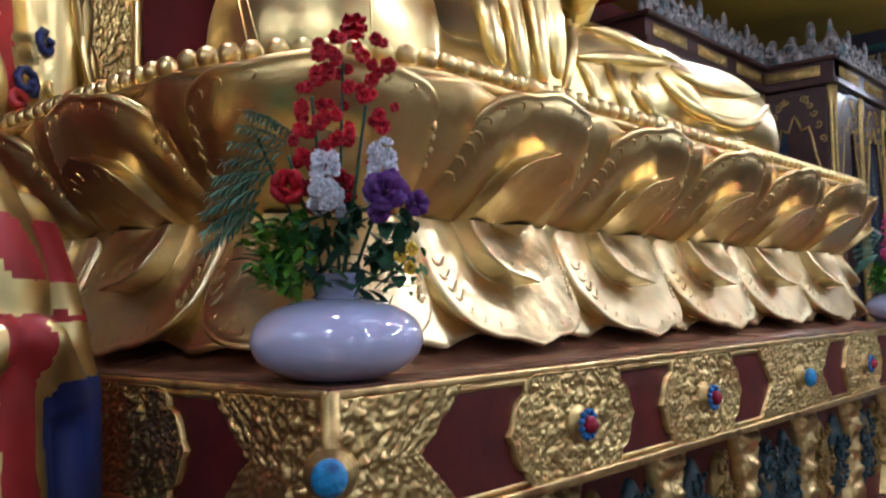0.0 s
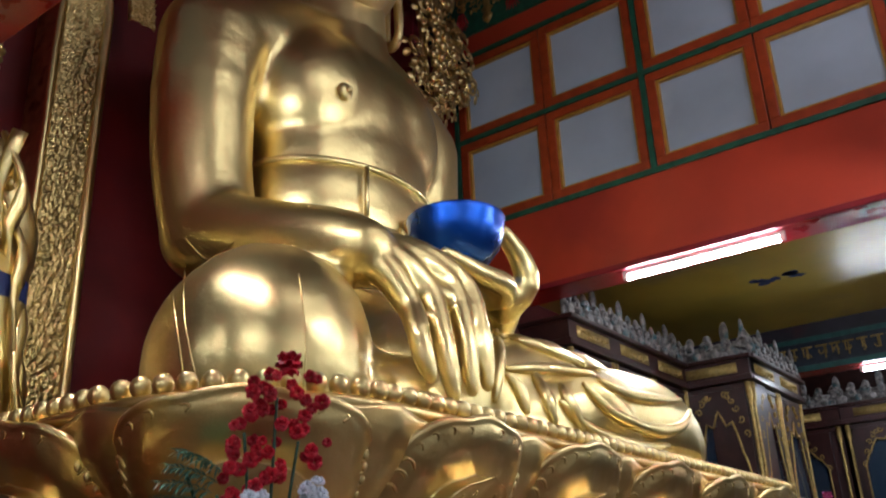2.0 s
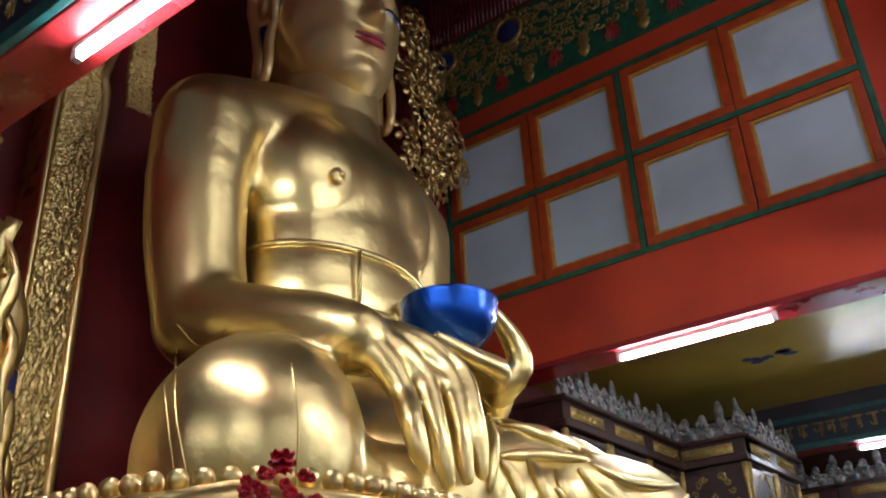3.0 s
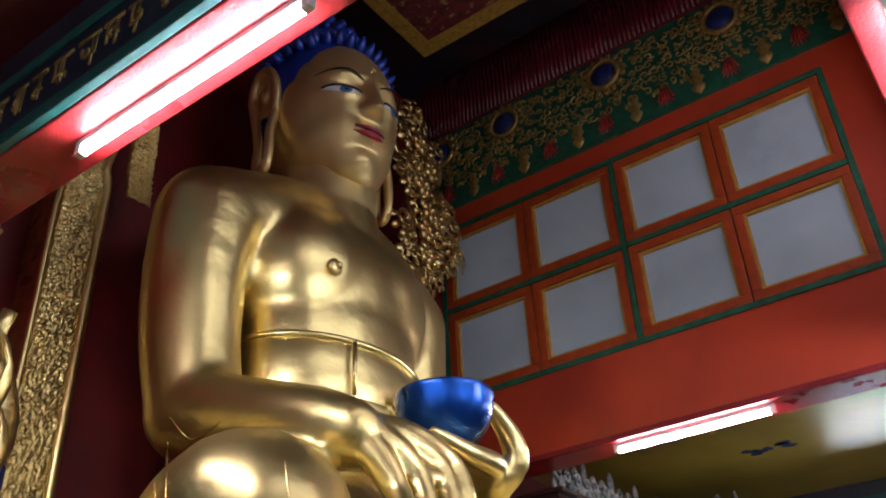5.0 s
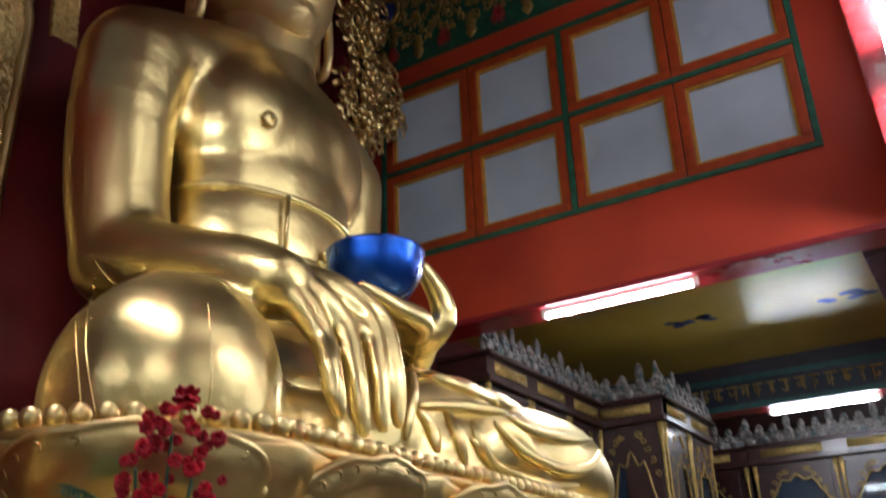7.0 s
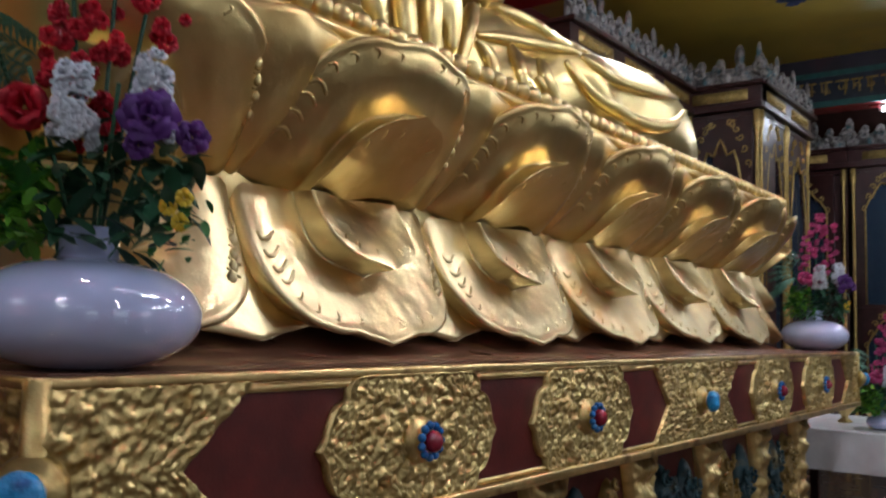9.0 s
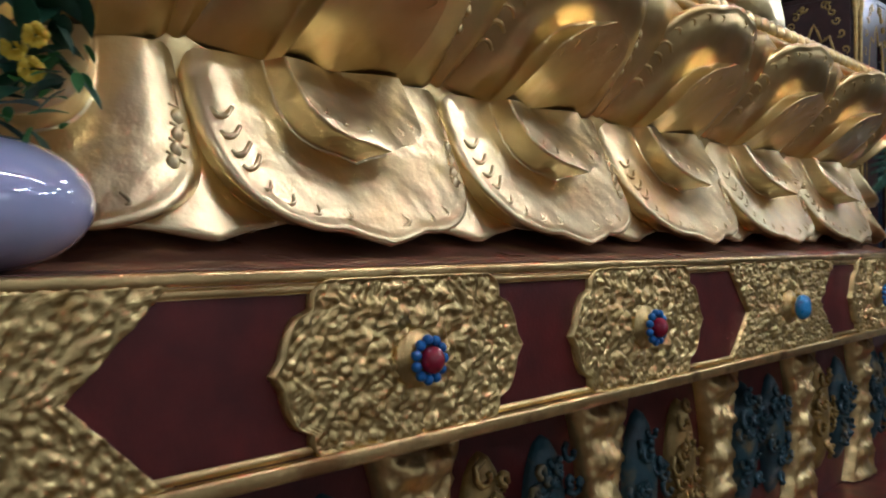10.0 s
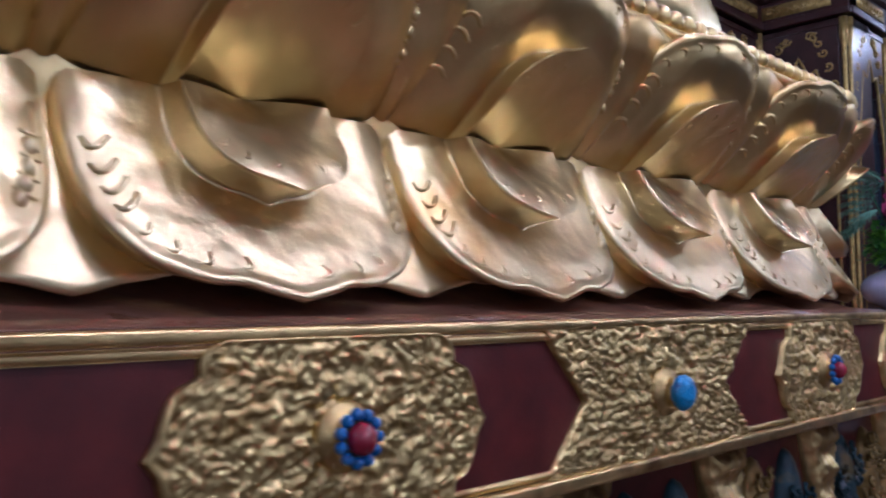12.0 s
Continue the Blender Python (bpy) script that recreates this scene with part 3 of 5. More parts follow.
# lower tier: recessed carved panels between waisted gilded brackets
LX = -1.56
part("lower_tier", box(BACK, LX, BY0 + 0.16, BY1 - 0.16, 0.34, BZ0 + 0.02), "maroon", base, smooth=False)
part("plinth", box(BACK, BX + 0.04, BY0 - 0.04, BY1 + 0.04, 0, 0.34, bevel=0.012), "maroon", base, smooth=False)
rail("plinth_rail", 0.31, 0.345, 0.055)
bm = bmesh.new()
rows = []
for k in range(61):
    t = k / 60
    w = 0.075 + 0.085 * (abs(2 * t - 1) ** 1.7)
    z = 0.35 + t * 0.68
    row = []
    for i in range(25):
        u = -1 + i / 12
        y = u * w
        row.append((0.0 if abs(u) > 0.99 else 0.035 + 0.02 * (1 - u * u) + 0.014 * math.cos(k * 0.63) * (abs(u) < 0.7) + 1.5 * relief(y, z, 1.7), y, z))
    rows.append(row)
add_rings(bm, rows, close=False)
bracket = finish("bracket", bm, "gold_trim")
for k in range(7):
    y = 1.55 + 0.705 * k
    part("bracket", bracket, None, base, "waisted gilded bracket", at=(LX, y, 0))
    if k == 6:
        break
    for s in (0.23, 0.47):
        bm = bmesh.new()
        rnd = random.Random(k * 7 + int(s * 100))
        yy = y + s
        add_ball(bm, (LX, yy, 0.68), (0.055, 0.085, 0.22), 14, 10)
        for q in range(22):
            a, r = rnd.random() * 6.3, rnd.uniform(0.03, 0.10)
            c = (LX + 0.04, yy + r * math.cos(a), 0.70 + 1.9 * r * math.sin(a))
            add_tube(bm, spiral(c, rnd.uniform(0.02, 0.04), 1.0, rnd.random() * 6, "yz", 8, grow=0.02), 0.009, 5)
        part("carved_figure", bm, "carved_teal" if (k + int(s * 10)) % 3 else "gold_paint", base, "painted carved ornament")

# ---- lotus seat ----
WX, WY0, WY1, WR = -1.70, 1.455, 5.705, 0.35
PITCH = 0.71


def perimeter(s, o):
    """Place at the length s along the waist's outline (0 in the middle of the front, growing towards +y) and o outwards."""
    straight = (WY1 - WY0) / 2 - WR
    arc = WR * math.pi / 2
    sign = 1 if s >= 0 else -1
    a = abs(s)
    yc = (WY0 + WY1) / 2
    if a <= straight:
        return Vector((WX + o, yc + s, 0))
    if a <= straight + arc:
        t = (a - straight) / WR
        return Vector((WX - WR + (WR + o) * math.cos(t), yc + sign * (straight + (WR + o) * math.sin(t)), 0))
    return Vector((WX - WR - (a - straight - arc), yc + sign * (straight + WR + o), 0))


def petal(s0, s1, up, name, parent):
    """One petal: a bowed sheet from the waist with a pointed inner leaf that stands out, a hollow and a flared, cusped rim."""
    bm = bmesh.new()
    NW = 84
    mid, half = (s0 + s1) / 2, (s1 - s0) / 2
    H = 0.352 if up else 0.352
    LIP = 0.066 if up else 0.095

    def leaf_edge(c):
        """How far the inner leaf reaches."""
        return (0.49 + 0.040 * max(0, 1 - c / 0.30) ** 1.4) * (1 - 0.10 * c * c)

    def spread(w):
        return abs(math.sin(math.pi * w / 2)) ** 0.62

    def surface(r, w, q=None):
        """r: 0 at the waist to 1 at the rim; w: -1 to 1 round the outline, 0 at the tip; q: 0 to 1 down the inner leaf's edge."""
        f = math.pi * w / 2
        sn = math.cos(f)
        cc = math.copysign(abs(math.sin(f)) ** 0.62, w)
        ss = max(0.0, sn) ** (0.62 if up else 0.55)
        tip = 1 + (0.045 if up else 0.055) * max(0, 1 - abs(cc) / 0.30) ** 1.2 - 0.015 * math.exp(-((abs(cc) - 0.33) / 0.09) ** 2)
        inner = leaf_edge(abs(cc))
        rr = r
        if q is not None:
            rr = inner * (1 + 0.08 * q)
        u = rr * cc * 0.985
        v = rr * ss * (1 + (tip - 1) * min(1, max(0, rr - 0.55) / 0.4))
        if up:
            z = 1.747 + H * min(v, 1.06)
            o = 0.015 + 0.255 * math.sin(min(v, 1.02) * 1.70) ** 0.85
            full = 1 - 0.38 * abs(u) ** 2.6
        else:
            z = 1.747 - H * v
            o = 0.012 + 0.165 * v ** 1.05
            full = 1 - 0.08 * abs(u) ** 2.6
        rise = 0.55 + 0.45 * max(0.0, sn) ** 0.8 + (0.0 if up else 0.10) * math.exp(-(cc / 0.16) ** 2)
        if q is not None:
            h = LIP * rise * (1 - q) ** 1.7 - 0.012 * q
        elif r < inner:
            g = r / inner
            h = LIP * rise * (g ** 1.3 if up else math.sin(g * math.pi / 2) ** 1.2)
        else:
            g = min(1.0, max(0.0, (r - inner * 1.08) / (1 - inner * 1.08)))
            h = -0.012 + 0.012 * math.sin(g * math.pi) + (0.026 if up else 0.030) * g ** 1.7 * (0.5 + 0.5 * sn) + 0.007 * math.exp(-((g - 0.95) / 0.05) ** 2)
        h -= (0.055 if up else 0.022) * abs(u) ** 5 + 0.035 * abs(u) ** 24
        h += 0.004 * noise.noise(Vector((u * 3.1 + s0, v * 3.0, 1.0 if up else 7.0))) + 0.0025 * noise.noise(Vector((u * 9 + s0, v * 8.0, 3.0)))
        p = perimeter(mid + half * u, max(-0.03, o * full + h))
        p.z = z
        return p

    ws = [-1 + 2 * j / NW for j in range(NW + 1)]
    rows = []
    for i in range(23):
        g = i / 22
        rows.append([bm.verts.new(surface(g * leaf_edge(spread(w)) * 0.9999, w)) for w in ws])
    for i in range(9):
        rows.append([bm.verts.new(surface(0, w, i / 8)) for w in ws])
    for i in range(1, 25):
        g = i / 24
        row = []
        for w in ws:
            foot = 1.08 * leaf_edge(spread(w))
            row.append(bm.verts.new(surface(foot + (1 - foot) * g, w)))
        rows.append(row)
    # the rim's thickness, then its back
    inward = (perimeter(mid, -1.0) - perimeter(mid, 0.0)).normalized()
    for d, dz in ((0.010, 0.004), (0.022, -0.004), (0.10, -0.012)):
        row = []
        for w, v in zip(ws, rows[-1] if d == 0.010 else edge):
            row.append(bm.verts.new(v.co + inward * d + Vector((0, 0, dz if up else -dz)) * math.cos(math.pi * w / 2)))
        if d == 0.010:
            edge = rows[-1]
        rows.append(row)
    for a, b in zip(rows, rows[1:]):
        for j in range(NW):
            if a is rows[0]:
                f = (a[j], b[j + 1], b[j])
            else:
                f = (a[j], a[j + 1], b[j + 1], b[j])
            bm.faces.new(f if not up else f[::-1])
    # tooled hooks down one flank and along the rim, a chain of flat buds down the other flank, small nicks on the inner leaf
    out = -inward

    def hook(r, w, L, dw, rad):
        add_tube(bm, smooth_path([tuple(surface(r - L, w) - out * 0.003), tuple(surface(r, w + dw) + out * 0.001), tuple(surface(min(0.985, r + L * 0.8), w + dw * 0.6) + out * 0.001), tuple(surface(min(0.985, r + L), w - dw) - out * 0.004)], 3), rad, 6)

    for k in range(4):
        hook(0.86, -0.88 + 0.085 * k + 0.01 * noise.noise(Vector((k, s0, 2))), 0.055, 0.018, 0.0055)
    for k in range(7):
        hook(0.90, -0.50 + 0.135 * k, 0.028, 0.014, 0.0038)
    for k in range(5):
        hook(0.40, -0.55 + 0.24 * k, 0.022, 0.016, 0.003)
    for k in range(4):
        c = surface(0.90, 0.62 + 0.075 * k)
        add_ball(bm, c, (0.009, 0.012, 0.016), 10, 6)
        add_tube(bm, [tuple(surface(0.86, 0.655 + 0.075 * k) + out * 0.001), tuple(surface(0.95, 0.665 + 0.075 * k) + out * 0.001)], 0.003, 5)
    add_tube(bm, [tuple(surface(0.93, 0.84 + 0.03 * k) + out * 0.001) for k in range(5)], 0.0045, 6)
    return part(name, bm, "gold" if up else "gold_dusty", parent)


def filler(s, up, parent):
    """The cusped end of a petal of the row behind, between two petals."""
    bm = bmesh.new()
    rows = []
    for i in range(21):
        v = i / 20
        row = []
        for j in range(17):
            u = -1 + j / 8
            if up:
                w, z, o = 0.03 + 0.20 * math.sin(v * 1.45), 1.76 + 0.335 * v, 0.225 * math.sin(v * 1.6)
            else:
                w, z, o = 0.02 + 0.18 * v ** 1.2, 1.73 - 0.335 * v, 0.140 * v ** 1.05 + 0.035 * max(0, v - 0.6)
            end = max(0, v - 0.7) / 0.3
            p = perimeter(s + u * w, o + 0.030 * (1 - abs(u)) ** 1.5 - (0.028 if up else 0.050))
            dip = end * (0.030 * abs(u) ** 1.6 - 0.012 * max(0, 1 - abs(u) * 3))
            p.z = z + (dip if not up else -dip)
            row.append(p)
        rows.append(row)
    back = [p + (perimeter(s, -1.0) - perimeter(s, 0.0)).normalized() * 0.03 for p in rows[-1]]
    rows.append(back)
    add_rings(bm, rows, close=False)
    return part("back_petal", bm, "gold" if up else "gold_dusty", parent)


lotus = thing("lotus_seat", "gilded double lotus seat with tooled petals and a beaded edge", "lotus seat")
straight = (WY1 - WY0) / 2 - WR
arc = WR * math.pi / 2
joints = [-straight + PITCH * k for k in range(6)]
spans = [(joints[k], joints[k + 1]) for k in range(5)]
spans += [(-straight - arc, -straight), (straight, straight + arc)]
spans += [(-straight - arc - PITCH * (k + 1), -straight - arc - PITCH * k) for k in range(3)]
spans += [(straight + arc + PITCH * k, straight + arc + PITCH * (k + 1)) for k in range(2)]
for a, b in spans:
    petal(a, b, True, "upper_petal", lotus)
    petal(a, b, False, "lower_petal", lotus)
for s in joints + [-straight - arc - PITCH * k for k in range(3)] + [straight + arc]:
    filler(s, True, lotus)
    filler(s, False, lotus)


def loop_sheet(levels, name, mat, label=""):
    """A body that follows the outline at rows of (offset, height)."""
    L = straight + arc + 2.0
    ss = [-L + 2 * L * k / 180 for k in range(181)]
    rows = []
    for o, z in levels:
        r = []
        for s in ss:
            p = perimeter(s, o)
            p.z = z
            r.append(p)
        rows.append(r)
    bm = bmesh.new()
    add_rings(bm, rows, close=False)
    return part(name, bm, mat, lotus, label)


loop_sheet([(0.06, 1.34), (0.0, 1.42), (-0.02, 1.60), (-0.01, 1.70), (0.0, 1.744), (-0.015, 1.79), (0.0, 1.85), (0.13, 2.0), (0.18, 2.09)], "core", "gold")
loop_sheet([(0.15, 2.06), (0.20, 2.085), (0.215, 2.10), (0.20, 2.118), (0.14, 2.125), (0.10, 2.14), (-0.1, 2.15), (-1.0, 2.16), (-2.2, 2.16)], "top_plate", "gold")
loop_sheet([(-0.02, 1.44), (0.05, 1.385), (0.16, 1.352), (0.27, 1.344), (0.275, 1.338)], "seat_foot", "slab_brown", "brown painted cove under the petals")
s = -(straight + arc + 1.6)
bead = 0
while s < straight + arc + 0.6:
    a = abs(s)
    p = perimeter(s, 0.185)
    bm = bmesh.new()
    add_ball(bm, (0, 0, 0), (0.029, 0.029, 0.031), 12, 8)
    if not bead:
        bead = finish("bead", bm, "gold")
    else:
        bm.free()
    part("bead", bead, None, lotus, at=(p.x, p.y, 2.142))
    s += 0.066 if a < straight or a > straight + arc else 0.066 * WR / (WR + 0.185)


# ---- the great seated statue ----
from mathutils.bvhtree import BVHTree


def remeshed(bm, voxel, smooth, factor=0.5):
    """The one skin round all the volumes of bm."""
    me = bpy.data.meshes.new("volumes")
    bm.to_mesh(me)
    bm.free()
    ob = new("volumes", me)
    r = ob.modifiers.new("skin", "REMESH")
    r.mode, r.voxel_size = "VOXEL", voxel
    s = ob.modifiers.new("soft", "SMOOTH")
    s.iterations, s.factor = smooth, factor
    dg = bpy.context.evaluated_depsgraph_get()
    out = bpy.data.meshes.new_from_object(ob.evaluated_get(dg))
    bpy.data.objects.remove(ob)
    bpy.data.meshes.remove(me)
    b = bmesh.new()
    b.from_mesh(out)
    bpy.data.meshes.remove(out)
    return b


SX, SY = -3.42, 3.60
bm = bmesh.new()
# pelvis, belly, chest, shoulders
add_ball(bm, (SX, SY, 2.75), (0.62, 0.95, 0.62), 24, 16)
add_ball(bm, (SX + 0.02, SY, 3.55), (0.46, 0.66, 0.60), 24, 16)
add_ball(bm, (SX, SY, 4.35), (0.46, 0.74, 0.75), 24, 16)
add_ball(bm, (SX + 0.05, SY - 0.30, 4.46), (0.41, 0.48, 0.52), 24, 16)
add_ball(bm, (SX + 0.05, SY + 0.30, 4.46), (0.41, 0.48, 0.52), 24, 16)
add_ball(bm, (SX + 0.04, SY, 4.0), (0.44, 0.68, 0.7), 24, 16)
add_chain(bm, [(SX - 0.02, SY - 0.92, 4.66, 0.30), (SX - 0.06, SY - 0.45, 4.86, 0.32), (SX - 0.06, SY, 4.93, 0.36), (SX - 0.06, SY + 0.45, 4.86, 0.32), (SX - 0.04, SY + 0.83, 4.66, 0.30)])
add_chain(bm, [(SX - 0.02, SY, 4.9, 0.38), (SX, SY, 5.15, 0.34), (SX, SY, 5.4, 0.335)])
# right arm, hand over the knee
add_chain(bm, smooth_path([(SX - 0.02, SY - 0.98, 4.62, 0.31), (SX + 0.0, SY - 1.04, 4.2, 0.285), (SX + 0.03, SY - 1.04, 3.75, 0.262), (SX + 0.10, SY - 1.02, 3.38, 0.245)], 3))
add_chain(bm, smooth_path([(SX + 0.08, SY - 1.02, 3.36, 0.245), (SX + 0.55, SY - 1.02, 3.20, 0.21), (SX + 0.92, SY - 1.03, 3.09, 0.175), (SX + 1.12, SY - 1.02, 3.01, 0.15)], 3))
# left arm under the robe, hand with the bowl
add_chain(bm, smooth_path([(SX - 0.04, SY + 0.88, 4.62, 0.31), (SX - 0.04, SY + 0.90, 4.2, 0.28), (SX + 0.0, SY + 0.86, 3.7, 0.27), (SX + 0.10, SY + 0.80, 3.35, 0.25), (SX + 0.55, SY + 0.62, 3.12, 0.20), (SX + 0.92, SY + 0.34, 3.10, 0.14)], 3))
# thighs and knees
add_chain(bm, smooth_path([(SX + 0.1, SY - 0.5, 2.62, 0.48), (SX + 0.52, SY - 0.98, 2.60, 0.43), (SX + 0.93, SY - 1.36, 2.56, 0.41), (SX + 1.02, SY - 1.47, 2.50, 0.37)], 3))
add_ball(bm, (SX + 0.99, SY - 1.47, 2.42), (0.43, 0.41, 0.47), 20, 14)
add_chain(bm, smooth_path([(SX + 0.1, SY + 0.5, 2.60, 0.46), (SX + 0.6, SY + 1.0, 2.52, 0.42), (SX + 1.10, SY + 1.40, 2.46, 0.34), (SX + 1.22, SY + 1.50, 2.42, 0.30)], 3))
# shins crossing in front, feet
add_chain(bm, smooth_path([(SX + 1.02, SY - 1.25, 2.34, 0.28), (SX + 1.12, SY - 0.7, 2.36, 0.24), (SX + 1.18, SY + 0.1, 2.62, 0.22), (SX + 1.05, SY + 0.65, 2.74, 0.19)], 3))
add_chain(bm, smooth_path([(SX + 1.28, SY + 1.50, 2.40, 0.27), (SX + 1.42, SY + 1.0, 2.42, 0.27), (SX + 1.40, SY + 0.4, 2.44, 0.25), (SX + 1.28, SY - 0.2, 2.34, 0.20)], 3))
add_chain(bm, smooth_path([(SX + 0.9, SY + 0.4, 2.78, 0.17), (SX + 1.10, SY + 0.85, 2.76, 0.16), (SX + 1.18, SY + 1.15, 2.66, 0.13)], 3))
# robe hem spread on the seat in front
add_ball(bm, (SX + 1.05, SY, 2.20), (0.66, 1.55, 0.12), 30, 10)
# drapery folds falling over the crossed legs
for k in range(4):
    y = SY + 0.05 + 0.26 * k
    add_chain(bm, smooth_path([(SX + 1.26, y, 2.66 - 0.02 * k, 0.07), (SX + 1.52, y + 0.12, 2.52 - 0.02 * k, 0.085), (SX + 1.60, y + 0.26, 2.36, 0.08), (SX + 1.56, y + 0.42, 2.24, 0.06)], 4))
for k in range(3):
    add_chain(bm, smooth_path([(SX + 1.25, SY + 0.45 + 0.1 * k, 2.74 - 0.05 * k, 0.05), (SX + 1.50, SY + 0.95 + 0.06 * k, 2.64 - 0.08 * k, 0.07), (SX + 1.52, SY + 1.40, 2.54 - 0.10 * k, 0.05)], 4))
hb = bmesh.new()
HX = SX + 1.22
# right hand: broad back, four slim fingers side by side, thumb behind
FINGERS = (
    ((-2.12, 2.67, 2.74), (-2.03, 2.61, 2.59), (-2.0, 2.61, 2.47), (-1.99, 2.63, 2.41)),
    ((-2.12, 2.81, 2.82), (-2.03, 2.77, 2.6), (-2.0, 2.77, 2.45), (-1.99, 2.78, 2.36)),
    ((-2.12, 2.97, 2.89), (-2.03, 2.93, 2.66), (-2.0, 2.91, 2.49), (-1.99, 2.91, 2.4)),
    ((-2.12, 3.07, 2.93), (-2.03, 3.04, 2.71), (-2.0, 3.03, 2.55), (-1.99, 3.02, 2.44)),
)
for k, (p0, p1, p2, p3) in enumerate(FINGERS):
    wrist = (SX + 1.08 + 0.01 * k, SY - 1.04 + 0.03 * k, 3.01 + 0.012 * k)
    back = tuple((a + b) / 2 for a, b in zip(wrist, p0))
    add_chain(hb, smooth_path([(*wrist, 0.085), (back[0] + 0.02, back[1], back[2] + 0.035, 0.078), (*p0, 0.058), (*p1, 0.050), (*p2, 0.044), (*p3, 0.030)], 4))
# wrist and the palm's body
add_chain(hb, smooth_path([(SX + 0.70, SY - 1.02, 3.15, 0.196), (SX + 0.95, SY - 1.02, 3.07, 0.178), (SX + 1.12, SY - 1.0, 3.00, 0.150)], 4))
lo, hi = Vector((SX + 1.08, SY - 1.0, 2.985)), (Vector(FINGERS[1][0]) + Vector(FINGERS[2][0])) / 2
for k in range(7):
    add_ball(hb, lo.lerp(hi, k / 6) + Vector((-0.02, 0, 0.03 * math.sin(math.pi * k / 6) - 0.02)), (0.11 - 0.005 * k, 0.125 + 0.008 * k, 0.105 - 0.007 * k), 14, 10)
for k in range(4):
    z, q = 3.04 + 0.02 * k, 0.085 * k
    add_chain(hb, smooth_path([(SX + 1.02 - 0.5 * q, SY + 0.22, 3.13, 0.08), (SX + 1.20 - q, SY - 0.02, z + 0.05, 0.062), (SX + 1.22 - q, SY - 0.26, z + 0.04, 0.056), (SX + 1.20 - q, SY - 0.42, z + 0.07, 0.044), (SX + 1.18 - q, SY - 0.50, z + 0.10, 0.028)], 3))
add_chain(hb, smooth_path([(SX + 1.0, SY + 0.28, 3.10, 0.11), (SX + 1.13, SY + 0.32, 3.20, 0.078), (SX + 1.13, SY + 0.27, 3.34, 0.066), (SX + 1.12, SY + 0.13, 3.45, 0.045)], 3))
fine = remeshed(hb, 0.015, 5)
skin = remeshed(bm, 0.026, 14)
me = bpy.data.meshes.new("tmp")
fine.to_mesh(me)
fine.free()
skin.from_mesh(me)
bpy.data.meshes.remove(me)
for f in skin.faces:
    if f.calc_center_median().z > 5.06:
        f.material_index = 1

# head apart, with finer detail
bm = bmesh.new()
HZ = 5.91
add_ball(bm, (SX, SY, HZ), (0.54, 0.505, 0.66), 28, 20)
add_ball(bm, (SX + 0.10, SY, HZ - 0.32), (0.40, 0.41, 0.38), 24, 16)
add_ball(bm, (SX + 0.27, SY, HZ - 0.55), (0.17, 0.22, 0.16), 16, 10)
head = remeshed(bm, 0.018, 26)


def bell(a, b, ra, rb):
    return math.exp(-(a / ra) ** 2 - (b / rb) ** 2)


# features of the face: nose, lids under the brows, cheeks, mouth and chin
for v in head.verts:
    dy, dz = abs(v.co.y - SY), v.co.z - HZ
    if v.co.x < SX + 0.12:
        continue
    t = min(1.0, max(0.0, (0.08 - dz) / 0.31))
    fall = 1.0 if dz > -0.23 else math.exp(-((dz + 0.23) / 0.028) ** 2)
    rise = (0.018 + 0.115 * t ** 1.2) * math.exp(-(dy / (0.034 + 0.030 * t)) ** 2) * fall * min(1.0, max(0.0, (0.16 - dz) / 0.08))
    rise += 0.032 * bell(dy - 0.062, dz + 0.225, 0.028, 0.032)
    rise += -0.050 * bell(dy - 0.17, dz + 0.015, 0.12, 0.055) + 0.030 * bell(dy - 0.215, dz + 0.085, 0.11, 0.055) + 0.012 * bell(dy - 0.20, dz - 0.085, 0.16, 0.03)
    rise += 0.024 * bell(dy - 0.23, dz + 0.27, 0.13, 0.12)
    rise += 0.034 * bell(dy, dz + 0.38, 0.12, 0.07) - 0.018 * bell(dy, dz + 0.475, 0.11, 0.03) + 0.030 * bell(dy, dz + 0.57, 0.10, 0.07)
    v.co.x += rise
bm = bmesh.new()
for s in (-1, 1):
    # long-lobed ears
    ex, ey = SX - 0.03, SY + s * 0.535
    add_tube(bm, smooth_path([(ex + 0.07, ey - s * 0.03, HZ - 0.12), (ex + 0.11, ey, HZ + 0.08), (ex + 0.06, ey + s * 0.04, HZ + 0.23), (ex - 0.08, ey + s * 0.05, HZ + 0.23), (ex - 0.15, ey + s * 0.04, HZ + 0.08), (ex - 0.12, ey + s * 0.02, HZ - 0.12), (ex - 0.09, ey, HZ - 0.35), (ex - 0.09, ey, HZ - 0.54), (ex - 0.01, ey, HZ - 0.61), (ex + 0.06, ey, HZ - 0.53), (ex + 0.06, ey, HZ - 0.30), (ex + 0.07, ey - s * 0.03, HZ - 0.12)], 4), 0.040, 8)
    add_ball(bm, (ex - 0.02, ey - s * 0.02, HZ + 0.06), (0.12, 0.035, 0.18), 14, 10)
    add_tube(bm, [(ex - 0.02 + 0.6 * p[0], ey + s * 0.035, HZ + 0.07 + p[2]) for p in spiral((0, 0, 0), 0.10, 1.2, 1.0, "xz", 18, s)], 0.016, 6)
ears = remeshed(bm, 0.015, 3)
me = bpy.data.meshes.new("tmp")
ears.to_mesh(me)
ears.free()
head.from_mesh(me)
bpy.data.meshes.remove(me)
face_tree = BVHTree.FromBMesh(head)
face_slots = ["gold_skin", "gold_face", "blue_hair", "white", "iris", "ink", "lips", "gold_relief", "maroon"]
for f in head.faces:
    f.material_index = 1


